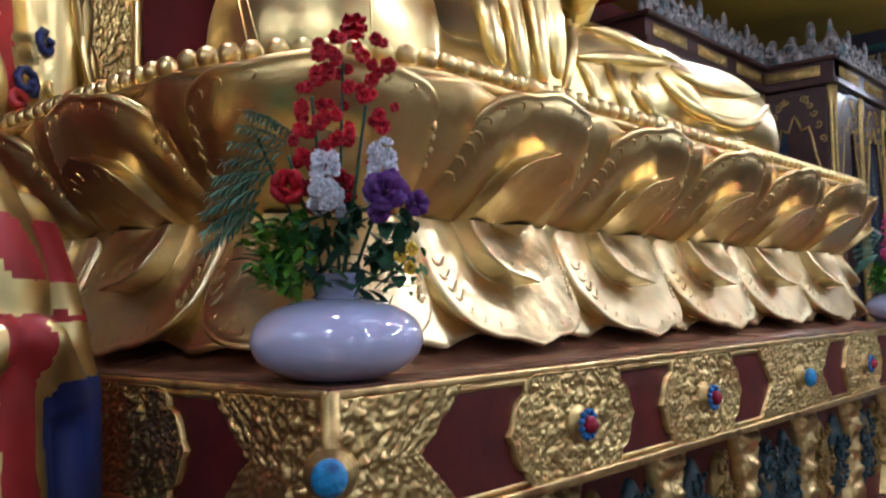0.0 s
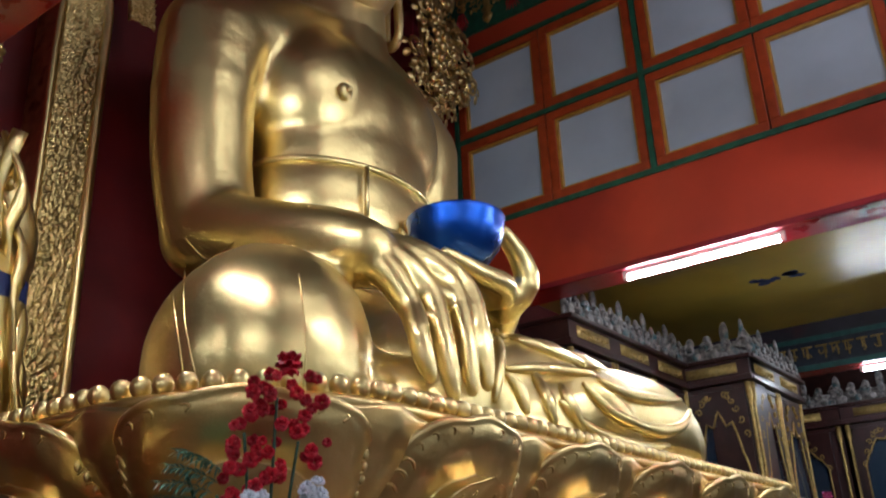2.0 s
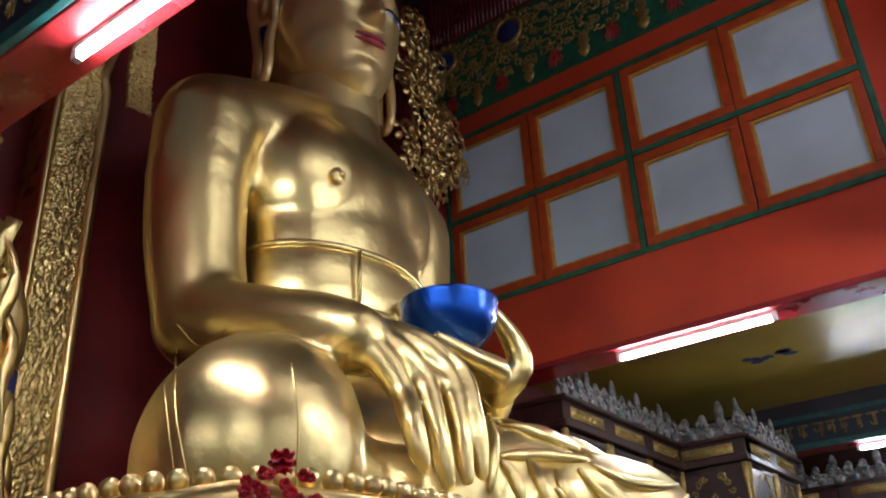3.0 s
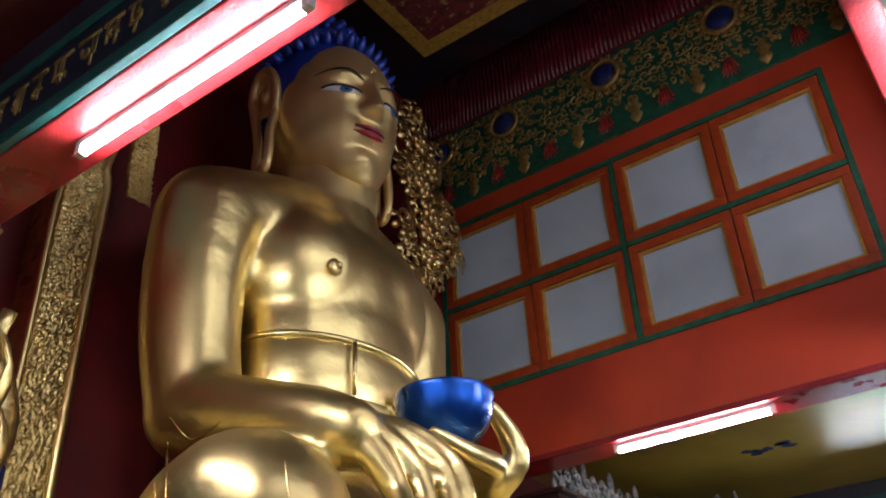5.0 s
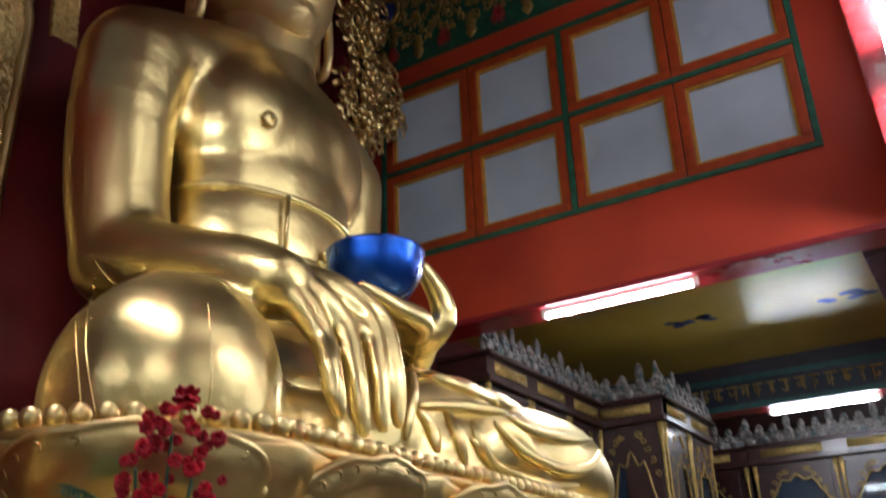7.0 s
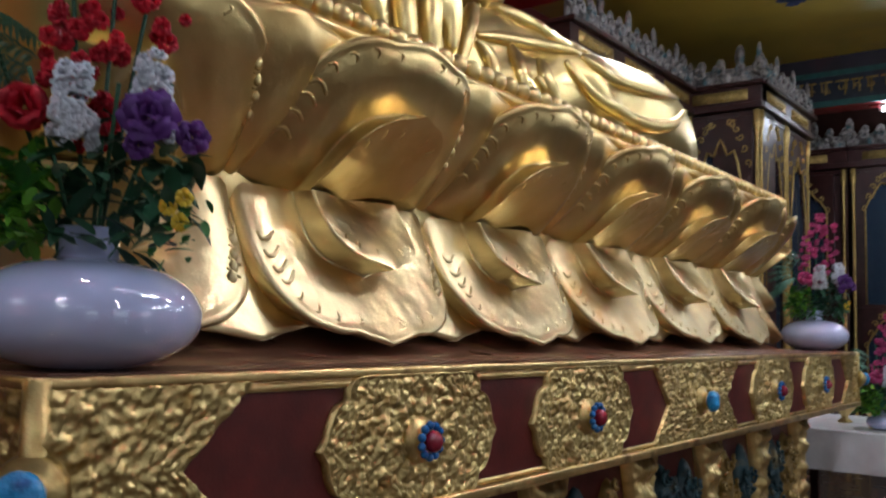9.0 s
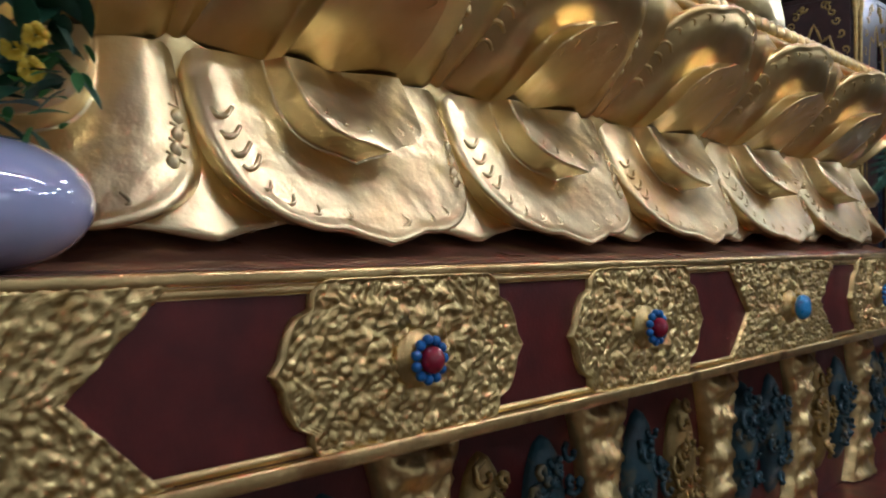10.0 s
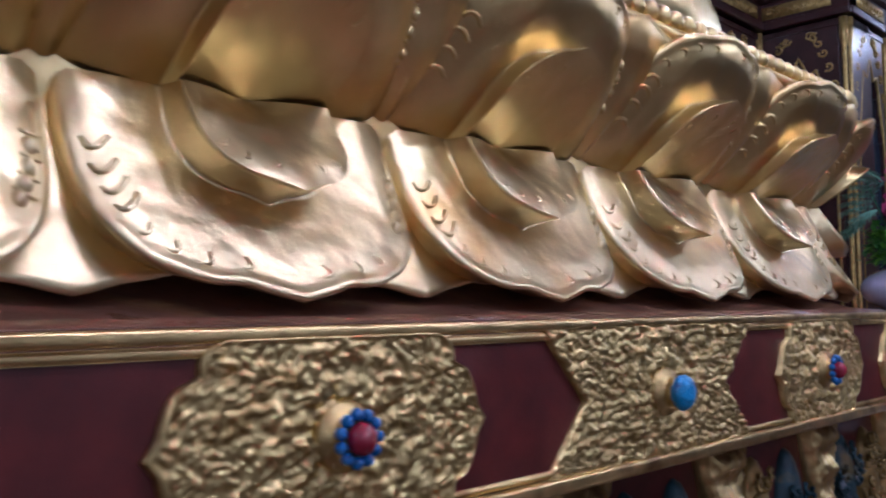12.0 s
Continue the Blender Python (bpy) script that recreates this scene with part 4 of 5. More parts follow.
def face_x(y, z):
    """Front of the face at a place."""
    p = face_tree.ray_cast(Vector((SX + 2, SY + y, z)), Vector((-1, 0, 0)))[0]
    return p.x if p else SX


def face_patch(outline, slot, lift):
    """A thin painted patch laid on the face; outline gives (y, low z, high z)."""
    rows = []
    for y, a, b in outline:
        rows.append([Vector((face_x(y, a + (b - a) * k / 4) + lift, SY + y, a + (b - a) * k / 4)) for k in range(5)])
    rws = [[head.verts.new(p) for p in r] for r in rows]
    for p, q in zip(rws, rws[1:]):
        for k in range(4):
            head.faces.new((p[k], q[k], q[k + 1], p[k + 1])).material_index = slot


for s in (-1, 1):
    eye = []
    for k in range(15):
        t = k / 14
        y = s * (0.10 + 0.25 * t)
        eye.append((y, HZ - 0.105 - 0.026 * math.sin(t * math.pi) ** 0.8 + 0.02 * t, HZ - 0.103 + 0.036 * math.sin(t * math.pi) ** 0.7 + 0.02 * t))
    face_patch(eye if s > 0 else eye[::-1], 3, 0.004)
    iris = []
    for k in range(11):
        a = math.pi * k / 10
        y = s * 0.215 - 0.042 * math.cos(a)
        iris.append((y, HZ - 0.100 - 0.028 * math.sin(a), HZ - 0.098 + 0.028 * math.sin(a)))
    face_patch(iris, 4, 0.009)
    face_patch([(y * 0.42 + s * 0.215 * 0.58, HZ - 0.102 + (a - HZ + 0.102) * 0.42, HZ - 0.102 + (b - HZ + 0.102) * 0.42) for y, a, b in iris], 5, 0.013)
    lid = [(face_x(y, b) + 0.010, SY + y, b + 0.004) for y, a, b in eye]
    add_tube(head, lid, 0.008, 6, 5)
    brow = [(s * (0.075 + 0.31 * k / 10), HZ + 0.0 + 0.095 * math.sin(0.35 + 2.3 * k / 10)) for k in range(11)]
    add_tube(head, [(face_x(y, z) + 0.014, SY + y, z) for y, z in brow], [0.003 + 0.005 * math.sin(0.3 + 2.7 * k / 10) for k in range(11)], 6, 5)
# lips
mouth = []
for k in range(17):
    t = -1 + k / 8
    y = 0.13 * t
    mouth.append((face_x(y, HZ - 0.39) + 0.002 + 0.006 * (1 - t * t), SY + y, HZ - 0.390 + 0.02 * t * t))
add_tube(head, [(x, y, z + 0.020 - 0.008 * math.exp(-((k - 8) / 1.5) ** 2)) for k, (x, y, z) in enumerate(mouth)], [0.004 + 0.016 * math.sin(math.pi * k / 16) ** 0.8 for k in range(17)], 8, 6)
add_tube(head, [(x - 0.006, y, z - 0.022) for x, y, z in mouth], [0.004 + 0.021 * math.sin(math.pi * k / 16) for k in range(17)], 8, 6)
add_tube(head, [(x + 0.014, y, z) for x, y, z in mouth], 0.004, 5, 5)
# curl between the brows
add_tube(head, [(face_x(0, HZ + 0.16) + 0.01, SY + p[1], p[2]) for p in spiral((0, 0, HZ + 0.16), 0.03, 1.8, 0, "yz", 18)], 0.006, 5, 1)
# blue hair: cap, crown bump and rows of small curls
add_ball(head, (SX - 0.07, SY, HZ + 0.10), (0.54, 0.535, 0.64), 24, 14, 2)
add_ball(head, (SX - 0.10, SY, HZ + 0.78), (0.26, 0.26, 0.30), 18, 12, 2)
for ring in range(11):
    el = 0.18 + ring * 0.125
    n = max(5, int(40 * math.cos(el)))
    for k in range(n):
        az = 2 * math.pi * (k + 0.5 * (ring % 2)) / n
        front = math.cos(az)
        low = 0.50 * max(0, front) ** 0.7
        if el < 0.22 + low * 0.9:
            continue
        d = Vector((0.55 * math.cos(el) * math.cos(az), 0.545 * math.cos(el) * math.sin(az), 0.65 * math.sin(el)))
        p = Vector((SX - 0.07, SY, HZ + 0.10)) + d
        nrm = Vector((d.x / 0.3, d.y / 0.33, d.z / 0.42)).normalized()
        add_tube(head, [p - nrm * 0.01, p + nrm * 0.03, p + nrm * 0.065, p + nrm * 0.095 + Vector((0, 0, 0.012))], [0.042, 0.038, 0.026, 0.008], 7, 2)
for ring in range(5):
    el = 0.0 + ring * 0.3
    n = max(4, int(17 * math.cos(el)))
    for k in range(n):
        az = 2 * math.pi * (k + 0.5 * (ring % 2)) / n
        d = Vector((0.26 * math.cos(el) * math.cos(az), 0.26 * math.cos(el) * math.sin(az), 0.30 * math.sin(el)))
        p = Vector((SX - 0.10, SY, HZ + 0.78)) + d
        add_tube(head, [p, p + d * 0.12, p + d * 0.2], [0.042, 0.034, 0.008], 7, 2)
turn = Matrix.Translation((SX, SY, 0)) @ Matrix.Rotation(radians(-14), 4, "Z") @ Matrix.Translation((-SX, -SY, 0))
for v in head.verts:
    v.co.y = SY + (v.co.y - SY) * 0.94
    v.co = turn @ v.co
me = bpy.data.meshes.new("tmp")
head.to_mesh(me)
head.free()
skin.from_mesh(me)
bpy.data.meshes.remove(me)


def body_front(y, z):
    """Front of the trunk."""
    best = -9
    for c, r in (((0.02, 0, 3.55), (0.46, 0.66, 0.60)), ((0, 0, 4.35), (0.46, 0.74, 0.75)), ((0.05, -0.30, 4.46), (0.41, 0.48, 0.52)), ((0.05, 0.30, 4.46), (0.41, 0.48, 0.52)), ((0.04, 0, 4.0), (0.44, 0.68, 0.7))):
        q = 1 - ((y - c[1]) / r[1]) ** 2 - ((z - c[2]) / r[2]) ** 2
        if q > 0:
            best = max(best, c[0] + r[0] * math.sqrt(q))
    return SX + best


# nipple, chest band of the under-robe, girdle with its knot
NX = body_front(-0.40, 4.38)
add_ball(skin, (NX + 0.004, SY - 0.40, 4.36), (0.03, 0.055, 0.055), 14, 8, 0)
add_ball(skin, (NX + 0.035, SY - 0.40, 4.36), 0.022, 10, 6, 0)


def band(z0, z1, r, n=60, lift=0.02, sx=0.47, sy=0.67, slant=0.0):
    rows = []
    for z, o in ((z0 - 0.012, -0.03), (z0, lift), (z0 + 0.012, lift + 0.008), (z1 - 0.012, lift + 0.008), (z1, lift), (z1 + 0.012, -0.03)):
        rows.append([(SX + 0.02 + (sx + o) * math.cos(2 * math.pi * k / n), SY + (sy + o) * math.sin(2 * math.pi * k / n), z + slant * math.sin(2 * math.pi * k / n)) for k in range(n)])
    add_rings(skin, rows, slot=0, cap=False)


band(3.56, 3.92, 0, lift=0.005, sx=0.475, sy=0.675)
band(3.90, 3.935, 0, lift=0.022, sx=0.475, sy=0.675)
band(3.48, 3.57, 0, lift=0.03, sx=0.485, sy=0.685)
add_tube(skin, [(SX + 0.5, SY - 0.28, 3.58), (SX + 0.505, SY - 0.28, 3.90)], 0.014, 6, 0)
for k in range(9):
    a = k * 0.7
    add_tube(skin, spiral((SX + 0.54, SY + 0.10 + 0.085 * math.cos(a), 3.55 + 0.075 * math.sin(a)), 0.05, 1.2, a, "yz", 12, grow=0.03), 0.016, 6, 0)
# seams of the gilded sheets on the knee
tree = BVHTree.FromBMesh(skin)
stand = Vector((0.08, -0.08, 1.62))
for line in (((1.345, 2.50), (1.36, 2.40), (1.41, 2.20)), ((1.39, 2.53), (1.40, 2.36), (1.46, 2.18)), ((1.83, 2.60), (1.865, 2.42), (1.86, 2.20)), ((1.385, 2.60), (1.47, 2.56), (1.56, 2.64))):
    pts = []
    for y, z in smooth_path(line, 8):
        d = (Vector((-1.9, y, z)) - stand).normalized()
        hit = tree.ray_cast(stand, d)[0]
        if hit:
            pts.append(tuple(hit))
    if len(pts) > 3:
        add_tube(skin, pts, 0.0045, 5, 0)
# folds of the robe over the crossed legs
for line in (
    ((3.47, 2.43), (3.73, 2.33), (4.21, 2.30), (4.65, 2.35)),
    ((3.71, 2.55), (4.01, 2.44), (4.48, 2.41), (4.85, 2.48), (5.04, 2.60)),
    ((3.85, 2.60), (4.14, 2.56), (4.57, 2.59), (4.94, 2.65)),
    ((3.03, 2.48), (3.13, 2.42), (3.18, 2.33)),
    ((3.24, 2.53), (3.35, 2.43), (3.41, 2.31)),
    ((3.49, 2.51), (3.57, 2.41), (3.67, 2.31)),
    ((2.94, 2.64), (3.30, 2.65), (3.90, 2.64)),
    ((3.03, 2.50), (3.39, 2.56), (3.83, 2.61)),
    ((2.98, 2.67), (2.98, 2.54), (2.93, 2.34)),
):
    pts = []
    for y, z in smooth_path(line, 8):
        d = (Vector((-1.9, y, z)) - stand).normalized()
        hit = tree.ray_cast(stand, d)[0]
        if hit:
            pts.append(tuple(hit - d * 0.004))
    if len(pts) > 3:
        add_tube(skin, pts, [0.006 + 0.030 * math.sin(math.pi * (0.06 + 0.88 * k / (len(pts) - 1))) for k in range(len(pts))], 8, 0)
solid("seated_statue", skin, face_slots, "huge gilded seated statue with blue hair, on a lotus seat", "statue")

bm = bmesh.new()
add_lathe(bm, [(0.02, 0.0), (0.15, 0.005), (0.26, 0.07), (0.345, 0.18), (0.385, 0.30), (0.392, 0.40), (0.402, 0.425), (0.388, 0.44), (0.372, 0.425), (0.355, 0.33), (0.26, 0.13), (0.1, 0.06), (0.02, 0.055)], n=48)
for v in bm.verts:
    v.co *= 0.66
solid("alms_bowl", bm, "blue_bowl", "glossy metallic blue alms bowl in the statue's palm", "bowl", at=(SX + 0.98, SY - 0.11, 3.20))


# ---- gilded frame behind the statue ----
tor = thing("throne_frame", "gilded relief frame arching behind the statue", "throne frame")
PX = BACK + 0.30


def strip(pts, name, w=0.11, label=""):
    """A relief strip that follows a line on the back wall, with a smooth inner moulding."""
    bm = bmesh.new()
    rows = []
    pts = smooth_path(pts, 150)
    for i, p in enumerate(pts):
        a, b = Vector(pts[max(i - 1, 0)]), Vector(pts[min(i + 1, len(pts) - 1)])
        d = (b - a).normalized()
        nrm = Vector((d.y, -d.x))
        row = []
        for k in range(41):
            u = -1 + k / 20
            q = Vector(p) + nrm * w * u
            x = PX + (0.0 if abs(u) > 0.99 else 0.02 + 2.6 * relief(q.x * 1.5, q.y * 1.5, 2.0 + len(name)))
            row.append((x, q.x, q.y))
        rows.append(row)
    add_rings(bm, rows, close=False)
    return part(name, bm, "gold_relief", tor, label)


def moulding(pts, name, r=0.032):
    bm = bmesh.new()
    add_tube(bm, [(PX + 0.02, p[0], p[1]) for p in smooth_path(pts, 8)], r, 10)
    return part(name, bm, "gold", tor, "smooth gilded moulding")


for s in (-1, 1):
    y = SY + s * 1.40
    col = [(y, 1.30), (y, 2.5), (y, 3.8), (y, 4.9), (y - s * 0.03, 5.25), (y - s * 0.12, 5.6), (y - s * 0.30, 5.95)]
    strip(col, "pilaster", 0.12, "gilded pilaster covered in relief")
    moulding([(a - s * 0.145 * (1 if b < 5 else 0.6), b - (0.0 if b < 5 else 0.11)) for a, b in col], "inner_moulding")
    moulding([(a + s * 0.14 * (1 if b < 5 else 0.6), b + (0.0 if b < 5 else 0.11)) for a, b in col], "outer_moulding", 0.02)
    strip([(y - s * 0.30, 6.2), (y - s * 0.36, 5.6), (y - s * 0.36, 5.25), (y - s * 0.38, 5.0)], "drop_leaf", 0.09, "hanging gilded leaf")
    part("backing", box(BACK + 0.002, PX, y - 0.11, y + 0.11, 1.3, 5.2), "gold_trim", tor, smooth=False)

# openwork of gilded scrolls at the shoulder
rnd = random.Random(11)
for s in (1,):
    wing = thing("scroll_ornament", "openwork ornament of gilded scrolls and rosettes", "ornament", group="scroll ornaments")
    WXX = -3.85
    for k in range(36):
        t = k / 35
        z = 5.42 + 1.85 * t
        out = 0.68 * math.sin(math.pi * (0.15 + 0.8 * t)) ** 0.8
        for q in range(2):
            y = SY + s * (1.36 + out * rnd.uniform(0.1, 1.25))
            zz = z + rnd.uniform(-0.06, 0.06)
            bm = bmesh.new()
            r = rnd.uniform(0.075, 0.16)
            x = WXX + rnd.uniform(-0.05, 0.08)
            pts = spiral((x, y, zz), r, rnd.uniform(1.1, 1.6), rnd.random() * 6.3, "yz", 20, rnd.choice((-1, 1)), 0.05)
            add_tube(bm, pts, [r * (0.17 - 0.005 * i) for i in range(20)], 6)
            add_ball(bm, (x + 0.05, y, zz), (r * 0.2, r * 0.22, r * 0.22), 8, 6)
            a0 = rnd.random() * 6.3
            for i in range(5):
                a = a0 + 0.75 * i
                lean = Matrix.Rotation(a, 3, "X") @ Matrix.Rotation(0.5, 3, "Z")
                add_ball(bm, (x + 0.01, y + r * 1.12 * math.cos(a), zz + r * 1.12 * math.sin(a)), (0.010, r * 0.36, r * 0.27), 8, 5, turn=lean)
            part("scroll", bm, "gold", wing)
    for k in range(6):
        a = rnd.random() * 6.3
        c = (WXX + 0.10, SY + s * (1.5 + 0.30 * rnd.random()), 5.72 + 0.24 * k)
        bm = bmesh.new()
        add_ball(bm, (c[0] + 0.02, c[1], c[2]), 0.04, 10, 6)
        ros = part("rosette", bm, "gold", wing)
        for q in range(6):
            b = a + q * math.pi / 3
            bm = bmesh.new()
            add_ball(bm, (c[0], c[1] + 0.07 * math.cos(b), c[2] + 0.07 * math.sin(b)), (0.03, 0.05, 0.05), 10, 6)
            part("rosette_petal", bm, "gold", ros)
    bm = bmesh.new()
    add_tube(bm, smooth_path([(WXX - 0.02, SY + s * 1.62, 3.3), (WXX - 0.02, SY + s * 1.70, 4.4), (WXX - 0.02, SY + s * 1.62, 5.4), (WXX - 0.02, SY + s * 1.45, 6.6), (WXX - 0.02, SY + s * 0.9, 7.2)], 6), 0.035, 8)
    part("stem", bm, "gold", wing)
    for k in range(9):
        bm = bmesh.new()
        z = 3.4 + 0.21 * k
        add_tube(bm, spiral((WXX, SY + s * 1.72, z), 0.085, 1.2, 1.0 + k, "yz", 16, 1, 0.03), 0.02, 6)
        add_ball(bm, (WXX + 0.03, SY + s * 1.72, z), 0.03, 8, 6)
        part("scroll", bm, "gold", wing)
    part("stem_backing", box(BACK + 0.002, WXX - 0.02, SY + s * 1.55 - 0.12, SY + s * 1.55 + 0.12, 3.2, 6.6), "ceiling_red", wing, "dark red backing", smooth=False)
# curled tip over the crown
bm = bmesh.new()
for s in (-1, 1):
    add_tube(bm, spiral((-3.8, SY + s * 0.16 + 0.55, 7.05), 0.14, 1.3, 0.5, "yz", 20, s, 0.05), [0.035 - 0.001 * i for i in range(20)], 6)
    add_tube(bm, spiral((-3.8, SY + s * 0.10 + 0.75, 6.75), 0.12, 1.3, 2.5, "yz", 20, s, 0.05), [0.03 - 0.001 * i for i in range(20)], 6)
part("crown_scroll", bm, "gold", tor)


# ---- vases with artificial flowers ----
def leaf_mesh(name, w, L, mat, bend=0.3, n=6):
    bm = bmesh.new()
    rows = []
    for i in range(n + 1):
        t = i / n
        ww = w * math.sin(math.pi * min(1, t * 0.93 + 0.06)) ** 0.8
        rows.append([(-ww, t * L, -bend * L * t * t + 0.15 * ww), (0, t * L, -bend * L * t * t - 0.1 * ww), (ww, t * L, -bend * L * t * t + 0.15 * ww)])
    add_rings(bm, rows, close=False)
    return finish(name, bm, mat)


def blossom_mesh(name, layers, mat, seed):
    """A round flower of overlapping cupped petals: rows of (count, radius, rise, size)."""
    bm = bmesh.new()
    rnd = random.Random(seed)
    for n, rad, rise, size in layers:
        for k in range(n):
            a = 2 * math.pi * (k + rnd.random() * 0.5) / n
            rows = []
            for i in range(5):
                t = i / 4
                row = []
                for j in range(5):
                    u = -1 + j / 2
                    w = size * 0.55 * math.sin(math.pi * (0.12 + 0.75 * t)) * u
                    r = rad * (0.15 + t) + 0.1 * size * rnd.random()
                    z = rise * t ** 0.7 - 0.25 * size * u * u + (0.12 * size * (t > 0.9) * -1)
                    row.append((r * math.cos(a) - w * math.sin(a), r * math.sin(a) + w * math.cos(a), z))
                rows.append(row)
            add_rings(bm, rows, close=False)
    return finish(name, bm, mat)


LEAVES = {
    "leaf": leaf_mesh("leaf", 0.014, 0.06, "leaf"),
    "leaf_lime": leaf_mesh("leaf", 0.012, 0.045, "leaf_lime"),
    "leaf_dark": leaf_mesh("leaf", 0.016, 0.07, "leaf_dark"),
    "leaf_blue": leaf_mesh("leaf", 0.0045, 0.06, "leaf_blue", 0.4),
}
ROSE = {c: blossom_mesh("flower", [(3, 0.008, 0.03, 0.026), (4, 0.018, 0.032, 0.034), (5, 0.030, 0.028, 0.042), (6, 0.040, 0.016, 0.046)], "petal_" + c, 4) for c in ("purple", "pink", "white")}
BERRY = {c: blossom_mesh("flower", [(3, 0.006, 0.022, 0.018), (5, 0.013, 0.020, 0.022), (6, 0.015, 0.006, 0.024), (4, 0.010, -0.006, 0.022)], "petal_" + c, 9) for c in ("red", "pink")}
SPIKE = blossom_mesh("flower", [(4, 0.005, 0.010, 0.012), (6, 0.011, 0.003, 0.014)], "petal_white", 2)
YELLOW = blossom_mesh("flower", [(6, 0.016, 0.006, 0.02), (3, 0.006, 0.014, 0.012)], "petal_yellow", 3)


def set_at(mesh, parent, p, d, scale=1.0, roll=0.0, name="flower"):
    """Places a mesh so that its z points along d."""
    ob = new(name, mesh)
    ob.parent = parent
    ob.matrix_basis = Matrix.Translation(p) @ Vector(d).normalized().to_track_quat("Z", "Y").to_matrix().to_4x4() @ Matrix.Rotation(roll, 4, "Z") @ Matrix.Diagonal((scale, scale, scale, 1))
    return ob


def leaf_at(kind, parent, p, d, scale=1.0):
    ob = new("leaf", LEAVES[kind])
    ob.parent = parent
    ob.matrix_basis = Matrix.Translation(p) @ Vector(d).normalized().to_track_quat("Y", "Z").to_matrix().to_4x4() @ Matrix.Diagonal((scale, scale, scale, 1))
    return ob


def vase(x, y, z, R=0.19):
    ob = thing("vase", "squat white glazed porcelain vase with a short neck", "vase", (x, y, z), "flower vases")
    bm = bmesh.new()
    prof = [(0.42, 0.0)]
    for k in range(27):
        a = -1.12 + 2.47 * k / 26
        prof.append((math.cos(a) ** 0.8, 0.46 + 0.48 * math.sin(a)))
    prof += [(0.27, 0.945), (0.255, 0.98), (0.255, 1.15), (0.29, 1.20), (0.26, 1.21), (0.24, 1.15), (0.23, 0.95), (0.02, 0.93)]
    add_lathe(bm, [(r * R, h * R * 1.02) for r, h in prof], n=64)
    part("body", bm, "porcelain", ob)
    return ob


def fern(parent, p, d, kind, n=11, L=0.20, spread=0.9):
    """A feathery frond."""
    d = Vector(d).normalized()
    side = d.cross(Vector((0.2, 0.1, 1))).normalized()
    for k in range(n):
        t = (k + 1) / n
        q = Vector(p) + d * L * t + Vector((0, 0, -0.25 * L * t * t))
        for s in (-1, 1):
            leaf_at(kind, parent, q, d * 0.8 + side * s * spread + Vector((0, 0, 0.5 * math.sin(k * 2.3))), 0.85 - 0.5 * abs(t - 0.4))


